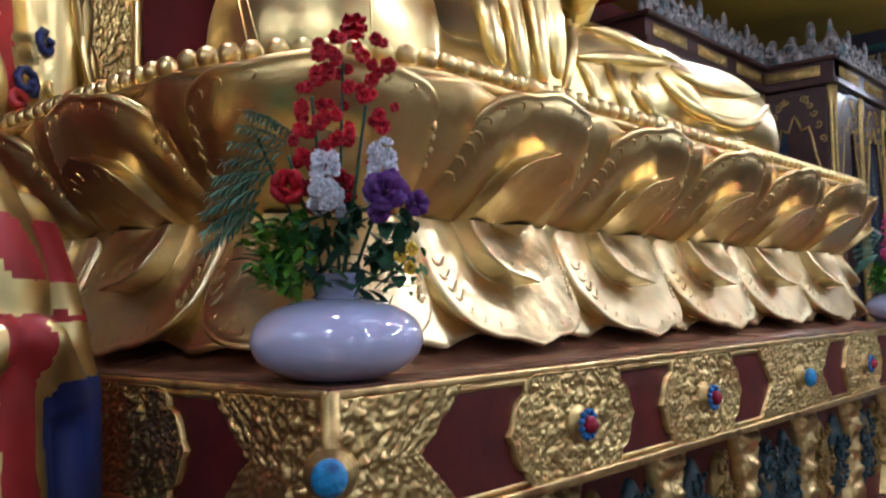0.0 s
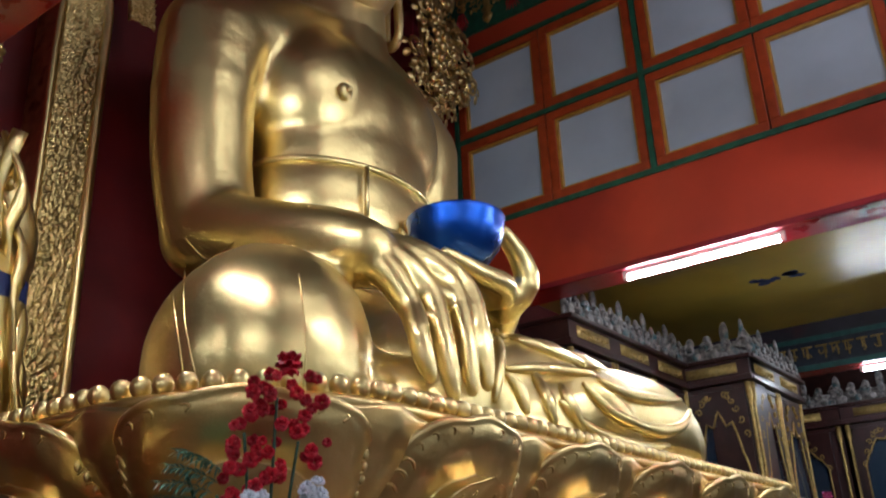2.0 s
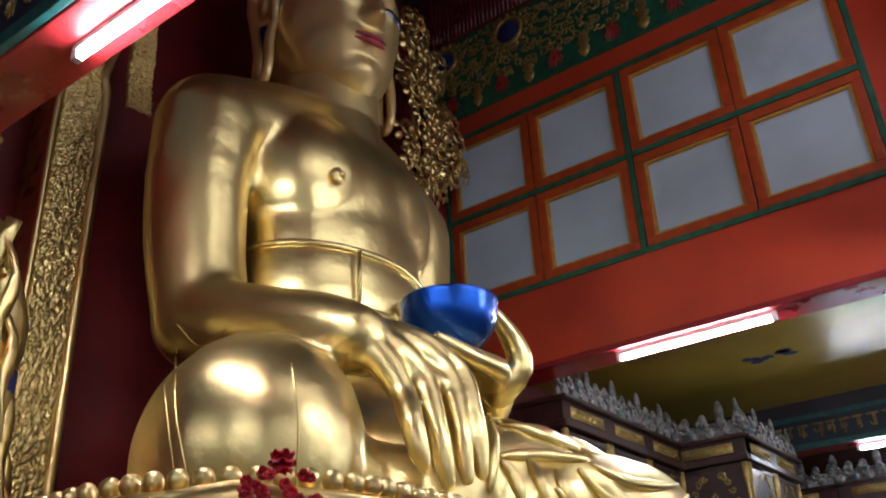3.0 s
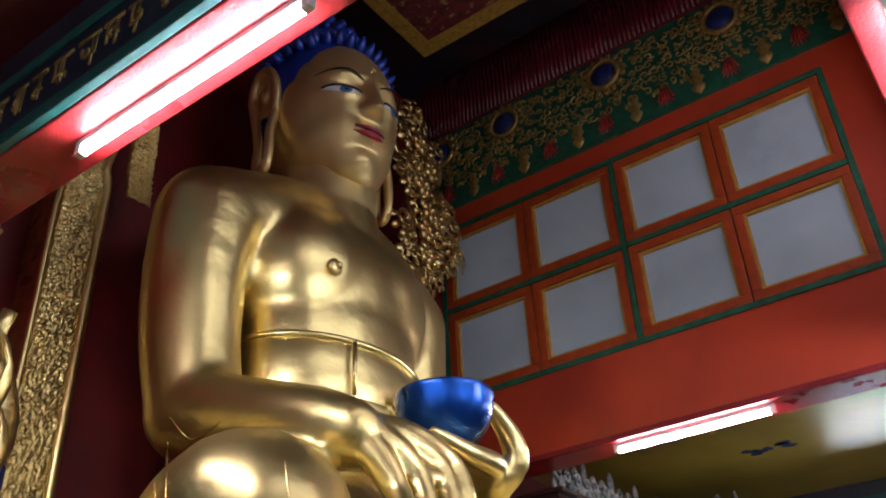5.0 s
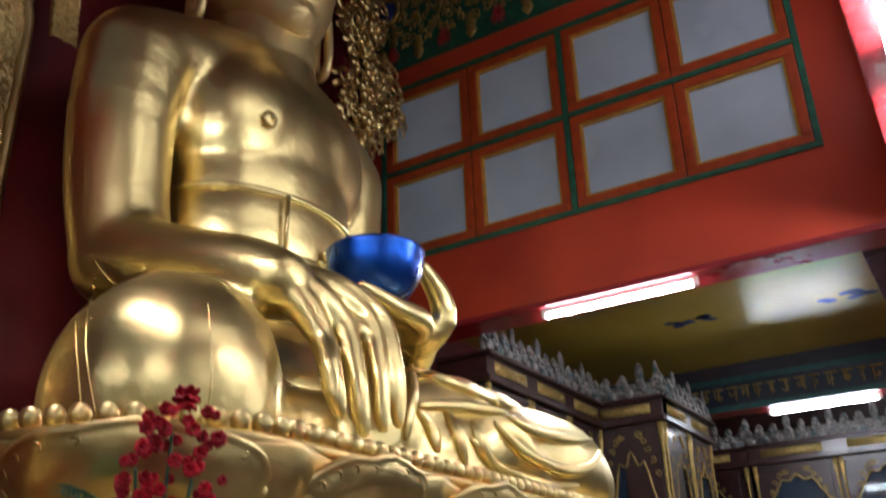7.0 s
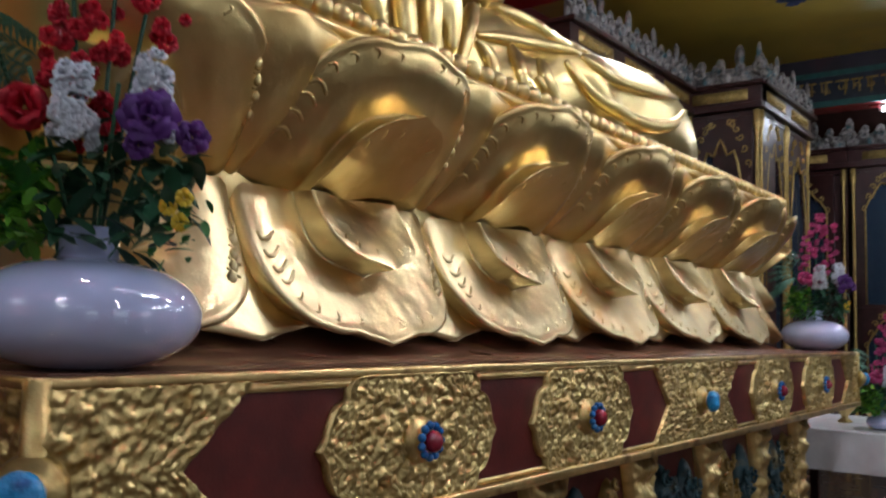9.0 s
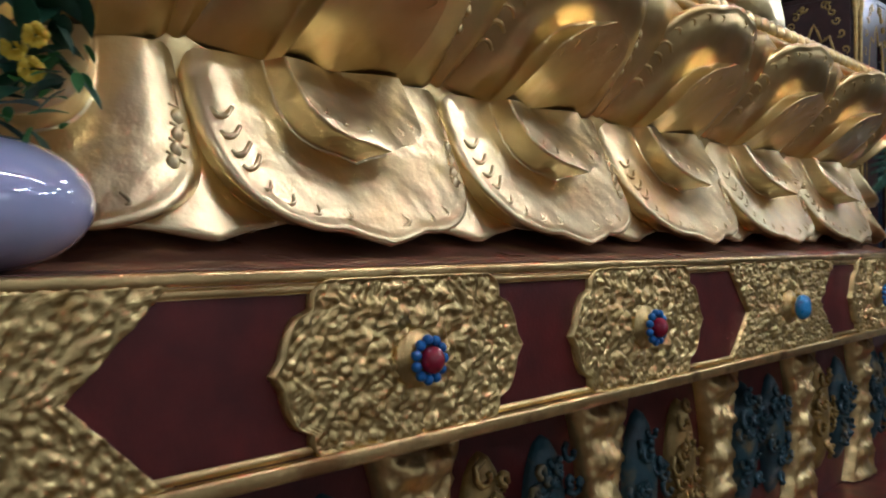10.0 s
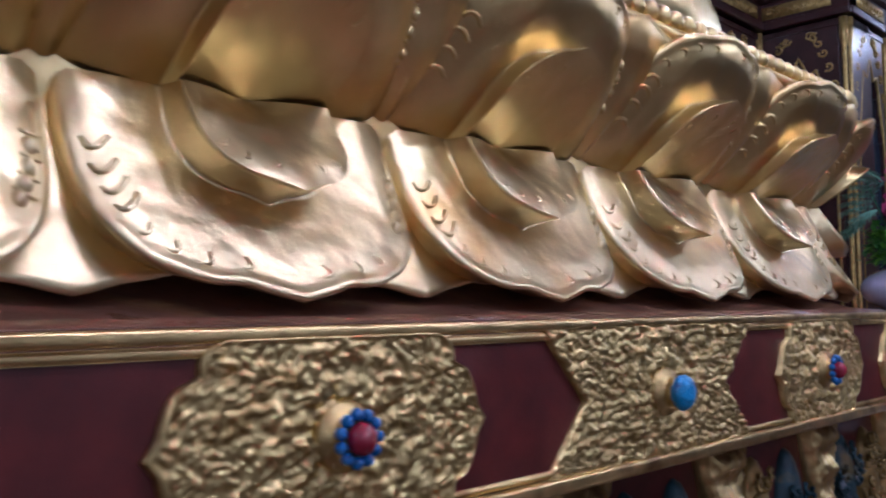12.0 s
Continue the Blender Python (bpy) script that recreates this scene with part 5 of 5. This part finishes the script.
def bouquet(x, y, z, spray, seed, view):
    """Flowers over a vase's mouth. view: the horizontal direction in which they face."""
    ob = thing("flower_bouquet", "artificial flowers and ferns standing in a vase", "flowers", (x, y, z), "bouquets")
    rnd = random.Random(seed)
    v = Vector((view[0], view[1], 0)).normalized()
    r = Vector((-v.y, v.x, 0))       # to the right, as seen when facing the flowers

    def at(a, b, c=0.0):
        return r * a + v * c + Vector((0, 0, b))
    for a, b, c in ((0.02, 0.50, 0), (-0.05, 0.42, 0.0), (0.07, 0.40, 0), (-0.10, 0.28, 0.05), (0.13, 0.26, 0.08), (0.05, 0.25, 0.1), (-0.17, 0.33, 0)):
        bm = bmesh.new()
        add_tube(bm, smooth_path([tuple(at(0.1 * a, -0.05)), tuple(at(a * 0.6, b * 0.5, c * 0.5)), tuple(at(a, b, c))], 4), 0.004, 5)
        part("stem", bm, "leaf_dark", ob)
    # tall spray of small blossoms
    for k in range(86):
        t = k / 85
        b = 0.17 + 0.37 * t
        w = 0.115 * math.sin(math.pi * (0.12 + 0.72 * t)) ** 0.7
        a = 0.0 + 0.045 * t + rnd.uniform(-w, w)
        p = at(a, b + rnd.uniform(-0.02, 0.02), rnd.uniform(-0.03, 0.05))
        set_at(BERRY[spray], ob, p, v + Vector((rnd.uniform(-.6, .6), rnd.uniform(-.6, .6), rnd.uniform(0, .8))), rnd.uniform(0.6, 0.98), rnd.random() * 6)
    set_at(BERRY[spray], ob, at(0.045, 0.575, 0.0), (0, 0, 1), 1.7)
    set_at(BERRY[spray], ob, at(-0.10, 0.21, 0.06), v, 2.1)
    # white flower spikes
    for a0, b0 in ((-0.02, 0.20), (0.10, 0.22)):
        for k in range(70):
            t = rnd.random()
            p = at(a0 + 0.030 * math.cos(k * 2.4) * (1.1 - 0.6 * t), b0 - 0.05 + 0.13 * t, 0.09 + 0.035 * math.sin(k * 2.4))
            set_at(SPIKE, ob, p, p - at(a0, b0 - 0.02, 0.06) + v * 0.03, rnd.uniform(0.8, 1.2), k)
    set_at(ROSE["purple"], ob, at(0.105, 0.19, 0.14), v + Vector((0, 0, 0.25)), 1.0)
    set_at(ROSE["purple"], ob, at(0.170, 0.165, 0.12), v + r * 0.5, 0.62)
    set_at(ROSE["purple"], ob, at(0.09, 0.145, 0.13), v, 0.5)
    for a, b in ((0.135, 0.055), (0.155, 0.03), (0.16, 0.07)):
        set_at(YELLOW, ob, at(a, b, 0.10), v + r * 0.4, 0.8)
    # foliage
    for k in range(130):
        p = at(rnd.uniform(-0.06, 0.15), rnd.uniform(-0.02, 0.19), rnd.uniform(-0.06, 0.10))
        leaf_at("leaf_dark", ob, p, Vector((rnd.uniform(-1, 1), rnd.uniform(-1, 1), rnd.uniform(-0.6, 0.7))) + v * 0.3, rnd.uniform(0.7, 1.2))
    for k in range(300):
        q = rnd.random()
        p = at(-0.07 - 0.10 * q + rnd.uniform(-0.02, 0.03), 0.06 + rnd.uniform(-0.07, 0.08), rnd.uniform(-0.04, 0.09))
        leaf_at("leaf_lime" if k % 3 else "leaf", ob, p, Vector((rnd.uniform(-1, 1), rnd.uniform(-1, 1), rnd.uniform(-0.4, 0.9))) - r * 0.4, rnd.uniform(0.6, 1.0))
    for k in range(30):
        p = at(rnd.uniform(0.10, 0.19), rnd.uniform(-0.03, 0.09), rnd.uniform(0, 0.10))
        leaf_at("leaf", ob, p, Vector((rnd.uniform(-1, 1), rnd.uniform(-1, 1), rnd.uniform(-0.5, 0.6))), rnd.uniform(0.4, 0.8))
    for k in range(9):
        p = at(-0.09 - 0.010 * k, 0.33 - 0.020 * k, rnd.uniform(-0.03, 0.05))
        fern(ob, p, -r * 1.0 + Vector((0, 0, 0.8 - 0.16 * k)) + v * rnd.uniform(-0.3, 0.3), "leaf_blue", 26, 0.13, 1.3)
    return ob


VIEW = (1.31, -1.2)
VZ = BZ1 + 0.005
vase(BX - 0.155, BY0 + 0.16, VZ)
bouquet(BX - 0.155, BY0 + 0.16, VZ + 0.21, "red", 7, VIEW)
vase(BX - 0.19, BY1 - 0.16, VZ)
bouquet(BX - 0.19, BY1 - 0.16, VZ + 0.21, "pink", 21, VIEW)


# ---- attendant statue beside the altar ----
def robed_statue(ax, ay, z0, h, turn, name, label, crown):
    """A gilded standing figure, one plain skin with painted robes."""
    bm = bmesh.new()
    k = h / 1.75
    add_chain(bm, smooth_path([(0, 0, 0.0, 0.30), (0, 0, 0.45, 0.25), (0.02, 0, 0.9, 0.21), (0, 0, 1.2, 0.22), (0, 0, 1.38, 0.15), (0, 0, 1.48, 0.075)], 3))
    add_ball(bm, (0.02, 0, 1.62), (0.125, 0.115, 0.16), 18, 12)
    for s in (-1, 1):
        add_chain(bm, smooth_path([(0, s * 0.20, 1.32, 0.095), (0.03, s * 0.29, 1.08, 0.085), (0.12, s * 0.22, 0.92, 0.08), (0.24, s * 0.06, 1.06, 0.05)], 3))
        add_chain(bm, smooth_path([(0.10, s * 0.25, 0.95, 0.09), (0.10, s * 0.26, 0.6, 0.085), (0.06, s * 0.26, 0.2, 0.10)], 5))
        add_ball(bm, (0.0, s * 0.12, 1.60), (0.03, 0.02, 0.07), 8, 6)
        for q in range(5):
            add_chain(bm, smooth_path([(0.18 - 0.03 * q, s * (0.03 + 0.04 * q), 0.85, 0.035), (0.25 - 0.03 * q, s * (0.05 + 0.05 * q), 0.4, 0.04), (0.28 - 0.03 * q, s * (0.06 + 0.055 * q), 0.02, 0.035)], 3))
    if crown:
        for q in range(5):
            a = -1.1 + 0.55 * q
            add_chain(bm, [(0.02 + 0.12 * math.cos(a), 0.12 * math.sin(a), 1.70, 0.035), (0.02 + 0.15 * math.cos(a), 0.15 * math.sin(a), 1.86, 0.012)])
        add_ball(bm, (0, 0, 1.84), (0.08, 0.08, 0.11), 12, 8)
    robe = remeshed(bm, 0.016, 4)
    for f in robe.faces:
        c = f.calc_center_median()
        t = math.atan2(c.y, c.x)
        if crown:
            if c.z < 0.42:
                f.material_index = 2 if math.sin(t * 4 + 1) > -0.3 else 0
            elif 0.5 < c.z < 0.80 and math.sin(t * 5) > 0.3:
                f.material_index = 1
            elif 0.86 < c.z < 0.92:
                f.material_index = 2
        elif 1.19 < c.z < 1.33:
            f.material_index = 1 if math.sin(t * 6 + (c.z - 1.2) * 16) > -0.35 else 0
        elif 1.10 < c.z < 1.12:
            f.material_index = 1
        elif c.z < 1.10 and math.sin(t * 3 + 0.6 + c.z) > 0.80:
            f.material_index = 1
        elif c.z < 0.97 and math.sin(t * 3 + 0.6 + c.z) < 0.35:
            f.material_index = 2
    if crown:
        for z, rr in ((1.28, 0.235), (0.90, 0.235)):
            for q in range(26):
                a = 2 * math.pi * q / 26
                add_ball(robe, (rr * math.cos(a), rr * math.sin(a), z + 0.02 * math.cos(3 * a)), 0.018, 8, 6, 0)
        rnd = random.Random(17)
        for q in range(90):
            a, z = rnd.uniform(-1.7, 1.7), rnd.uniform(0.35, 1.75)
            rr = 0.27 if z < 1.35 else 0.17
            c = (rr * math.cos(a), rr * math.sin(a), z)
            pts = spiral((0, 0, 0), rnd.uniform(0.03, 0.06), 1.2, rnd.random() * 6, "yz", 12, rnd.choice((-1, 1)), 0.02)
            m = Matrix.Translation(c) @ Matrix.Rotation(a, 4, "Z")
            add_tube(robe, [m @ Vector(p) for p in pts], 0.012, 5, (0, 0, 0, 1, 2)[q % 5])
        for q in range(6):
            s = -1 if q % 2 else 1
            pts = [(0.16 + 0.05 * math.sin(t * 1.3 + q), s * (0.20 + 0.03 * t + 0.03 * math.sin(t * 2 + q)), 1.35 - 0.17 * t) for t in range(7)]
            add_tube(robe, smooth_path(pts, 3), 0.022, 6, 1 if q == 1 else 0, 0.5)
    for v in robe.verts:
        v.co *= k
    ob = solid(name, robe, ["gold_skin", "robe_red", "robe_blue"], label, "statue", at=(ax, ay, z0))
    ob.rotation_euler = (0, 0, radians(turn))
    return ob


solid("attendant_pedestal", box(-2.42, -1.72, 0.36, 1.04, 0, 0.40, bevel=0.02), "maroon", "dark red pedestal under the standing statue", "pedestal", smooth=False)
robed_statue(-2.06, 0.72, 0.40, 1.72, 20, "attendant_statue", "gilded standing disciple statue in red and blue robes", False)
solid("niche_pedestal", box(BACK, -3.2, -0.1, 1.95, 0, 1.55, bevel=0.02), "maroon", "dark red pedestal in the neighbouring niche", "pedestal", smooth=False)
robed_statue(-3.72, 1.30, 1.55, 2.6, -10, "crowned_statue", "gilded crowned statue with blue and red scarves in the next niche", True)


# ---- display cabinets in the far aisle ----
def arch_panel(bm, w, z0, z1, depth, slot=0, cut=0.80):
    """A frame with a lobed arch cut into it, in the x-z plane, from -w to w."""
    n = 16
    h = z1 - z0
    for i in range(n):
        u0, u1 = -1 + 2 * i / n, -1 + 2 * (i + 1) / n
        um = (u0 + u1) / 2
        top = z0 + h * (0.66 + 0.26 * math.sqrt(max(0, 1 - (um / 0.86) ** 2)) + 0.02 * math.cos(um * 14)) if abs(um) < 0.86 else z0
        add_box(bm, u0 * w, u1 * w, -depth, 0, top, z1, slot=slot)


def cabinet(width, height, bays, crest=True, tiers=1, z0=0.0):
    """A dark lacquered display cabinet that faces -y, in its own space, from x = 0 to width."""
    ob = thing("display_cabinet", "dark lacquered display cabinet with gilded arches and a carved crest", "cabinet", group="display cabinets")
    D = 0.45
    part("body", box(0, width, 0.06, D, 0.06, height - 0.5), "cabinet_wood", ob, smooth=False)
    part("plinth", box(-0.01, width + 0.01, 0.0, D, 0, 0.12, bevel=0.01), "cabinet_wood", ob, smooth=False)
    part("cornice", box(-0.04, width + 0.04, -0.06, D, height - 0.52, height - 0.46, bevel=0.01), "cabinet_wood", ob, smooth=False)
    part("entablature", box(-0.02, width + 0.02, -0.03, D, height - 0.46, height - 0.30), "cabinet_wood", ob, smooth=False)
    part("upper_cornice", box(-0.06, width + 0.06, -0.09, D, height - 0.30, height - 0.26, bevel=0.01), "cabinet_wood", ob, smooth=False)
    bw = width / bays
    for k in range(bays):
        xc = (k + 0.5) * bw
        bm = bmesh.new()
        add_box(bm, xc - bw * 0.36, xc + bw * 0.36, -0.036, -0.03, height - 0.43, height - 0.33)
        for q in range(7):
            add_tube(bm, spiral((xc + (q - 3) * bw * 0.09, -0.04, height - 0.38), 0.035, 1.1, q, "xz", 10), 0.007, 5)
        part("gilded_panel", bm, "gold_paint", ob)
        for tier in range(tiers):
            a = 0.14 + (height - 0.68) * tier / tiers
            b = 0.14 + (height - 0.68) * (tier + 1) / tiers - 0.04
            bm = bmesh.new()
            arch_panel(bm, bw * 0.40, a, b, 0.03)
            for v in bm.verts:
                v.co.x += xc
                v.co.y += 0.03
            fr = part("arch", bm, "cabinet_wood", ob, smooth=False)
            bm = bmesh.new()
            pts = []
            for i in range(17):
                u = -0.86 + 1.72 * i / 16
                pts.append((xc + u * bw * 0.4, -0.004, a + (b - a) * (0.66 + 0.26 * math.sqrt(max(0, 1 - (u / 0.87) ** 2)) + 0.02 * math.cos(u * 14))))
            add_tube(bm, [(xc - 0.344 * bw, -0.004, a)] + pts + [(xc + 0.344 * bw, -0.004, a)], 0.012, 6)
            for q in range(6):
                for sg in (-1, 1):
                    add_tube(bm, spiral((xc + sg * bw * (0.12 + 0.045 * q), -0.006, b - 0.05 - 0.016 * q * q), 0.04, 1.1, q, "xz", 10, sg), 0.009, 5)
            part("gilded_edge", bm, "gold_paint", fr)
            part("glass_pane", box(xc - bw * 0.4, xc + bw * 0.4, 0.034, 0.040, a, b), "glass", ob, "dark reflecting glass", smooth=False)
            part("shelf_rail", box(xc - bw * 0.46, xc + bw * 0.46, -0.01, 0.058, b, b + 0.04), "cabinet_wood", ob, smooth=False)
    for k in range(bays + 1):
        for s in (-0.035, 0.035):
            if 0 <= k * bw + s <= width or bays:
                bm = bmesh.new()
                add_lathe(bm, [(0.03, 0.12), (0.03, 0.2), (0.017, 0.24), (0.016, height - 0.75), (0.03, height - 0.68), (0.03, height - 0.53)], (min(max(k * bw + s, 0.03), width - 0.03), 0.0, 0), 8)
                part("colonnette", bm, "gold_paint", ob)
    if crest:
        rnd = random.Random(int(width * 100))
        bm = bmesh.new()
        n = max(3, int(width / 0.17))
        add_box(bm, 0, width, 0.0, 0.04, height - 0.26, height - 0.10)
        for k in range(n + 1):
            x = width * k / n
            tall = 0.13 if k % 3 else 0.24
            add_tube(bm, spiral((x, -0.02, height - 0.12), 0.07, 1.2, 1.0 + k, "xz", 12, 1 if k % 2 else -1), 0.02, 5)
            add_ball(bm, (x, 0.0, height - 0.12 + tall * 0.5), (0.05, 0.025, tall * 0.5), 8, 6)
            add_ball(bm, (x + 0.06, -0.02, height - 0.2), (0.05, 0.03, 0.05), 8, 5)
        part("crest", bm, "carved", ob, "painted carved crest")
    return ob


def place(ob, x, y, turn):
    ob.location = (x, y, 0)
    ob.rotation_euler = (0, 0, radians(turn))
    return ob


# along the back wall, facing +x, then one that stands forward, then the far wall
place(cabinet(2.45, 4.05, 3), -3.32, 6.27, 90)
place(cabinet(0.75, 4.05, 1), -3.40, 8.73, 0)
place(cabinet(1.65, 4.05, 2), -2.66, 8.75, 90)
place(cabinet(1.5, 4.05, 1, tiers=2), -4.2, 12.3, 0)
place(cabinet(3.2, 4.05, 3, tiers=2), -2.65, 12.3, 0)
place(cabinet(3.2, 4.05, 3, tiers=2), 0.6, 12.3, 0)

# painted motifs on the yellow ceiling
rnd = random.Random(8)
for x, y in ((-2.23, 8.68), (-0.72, 8.85)):
    bm = bmesh.new()
    for k in range(9):
        c = (x + rnd.uniform(-0.22, 0.22), y + rnd.uniform(-0.10, 0.10))
        q = [(c[0] + rnd.uniform(0.05, 0.10) * math.cos(a), c[1] + rnd.uniform(0.04, 0.08) * math.sin(a), LOW - 0.004) for a in (0, 1, 2, 3, 4, 5)]
        bm.faces.new([bm.verts.new(p) for p in q][::-1])
    solid("ceiling_motif", bm, "motif_blue", "blue painted cloud motif on the ceiling", "painting", group="ceiling motifs", kind="structure", smooth=False)


# ---- offering table beyond the altar ----
tb = thing("offering_table", "low offering table covered with a white cloth", "table", (-1.5, 7.0, 0))
part("cloth", box(-0.45, 0.45, -0.6, 0.6, 0.82, 0.85, bevel=0.01), "cloth_white", tb, "white table cloth", smooth=False)
bm = bmesh.new()
rows = []
for z, o in ((0.835, 0.0), (0.75, 0.012), (0.6, 0.02)):
    row = []
    for k in range(96):
        t = k / 96 * 4
        e, f = int(t), t - int(t)
        w, d = 0.455 + o + 0.008 * math.sin(k * 1.1), 0.605 + o + 0.008 * math.sin(k * 1.1)
        row.append([(-w + 2 * w * f, -d, z), (w, -d + 2 * d * f, z), (w - 2 * w * f, d, z), (-w, d - 2 * d * f, z)][e])
    rows.append(row)
add_rings(bm, rows, cap=False)
part("cloth_skirt", bm, "cloth_white", tb, "hanging edge of the white cloth")
for sx in (-1, 1):
    for sy in (-1, 1):
        part("leg", box(sx * 0.40 - 0.03, sx * 0.40 + 0.03, sy * 0.55 - 0.03, sy * 0.55 + 0.03, 0, 0.82, bevel=0.006), "cabinet_wood", tb, smooth=False)
for x, y, sc in ((-1.3, 6.7, 1.0), (-1.55, 6.95, 0.85), (-1.3, 7.25, 0.9)):
    bm = bmesh.new()
    add_lathe(bm, [(0.05 * sc, 0), (0.055 * sc, 0.01), (0.025 * sc, 0.03), (0.03 * sc, 0.05), (0.08 * sc, 0.10), (0.10 * sc, 0.16), (0.092 * sc, 0.165), (0.07 * sc, 0.11), (0.01, 0.07)], n=24)
    solid("offering_bowl", bm, "gold", "polished brass offering bowl on the table", "bowl", "offering bowls", at=(x, y, 0.852))

vase(-1.25, 6.62, 0.852, 0.10)
bouquet(-1.25, 6.62, 0.97, "pink", 33, VIEW)
st = thing("offering_stand", "tall dark wooden offering stand", "stand", (-1.2, 8.3, 0))
part("top", box(-0.26, 0.26, -0.26, 0.26, 1.26, 1.30, bevel=0.008), "cabinet_wood", st, smooth=False)
part("cabinet_body", box(-0.22, 0.22, -0.22, 0.22, 0.05, 1.26, bevel=0.006), "cabinet_wood", st, smooth=False)
part("foot", box(-0.25, 0.25, -0.25, 0.25, 0, 0.05, bevel=0.006), "cabinet_wood", st, smooth=False)
bm = bmesh.new()
prof = [(0.10, 0.0), (0.11, 0.03), (0.13, 0.10), (0.17, 0.22), (0.18, 0.36), (0.16, 0.50), (0.11, 0.62), (0.06, 0.69), (0.03, 0.72), (0.05, 0.75), (0.045, 0.79), (0.01, 0.82)]
add_lathe(bm, smooth_path(prof, 3), n=28)
for v in bm.verts:
    a = math.atan2(v.co.y, v.co.x)
    f = 1 + 0.05 * math.cos(a * 9) * (v.co.z < 0.7)
    v.co.x *= f
    v.co.y *= f
solid("offering_sculpture", bm, "cloth_gold", "ribbed yellow offering sculpture with a round finial", "offering", at=(-1.2, 8.3, 1.302))
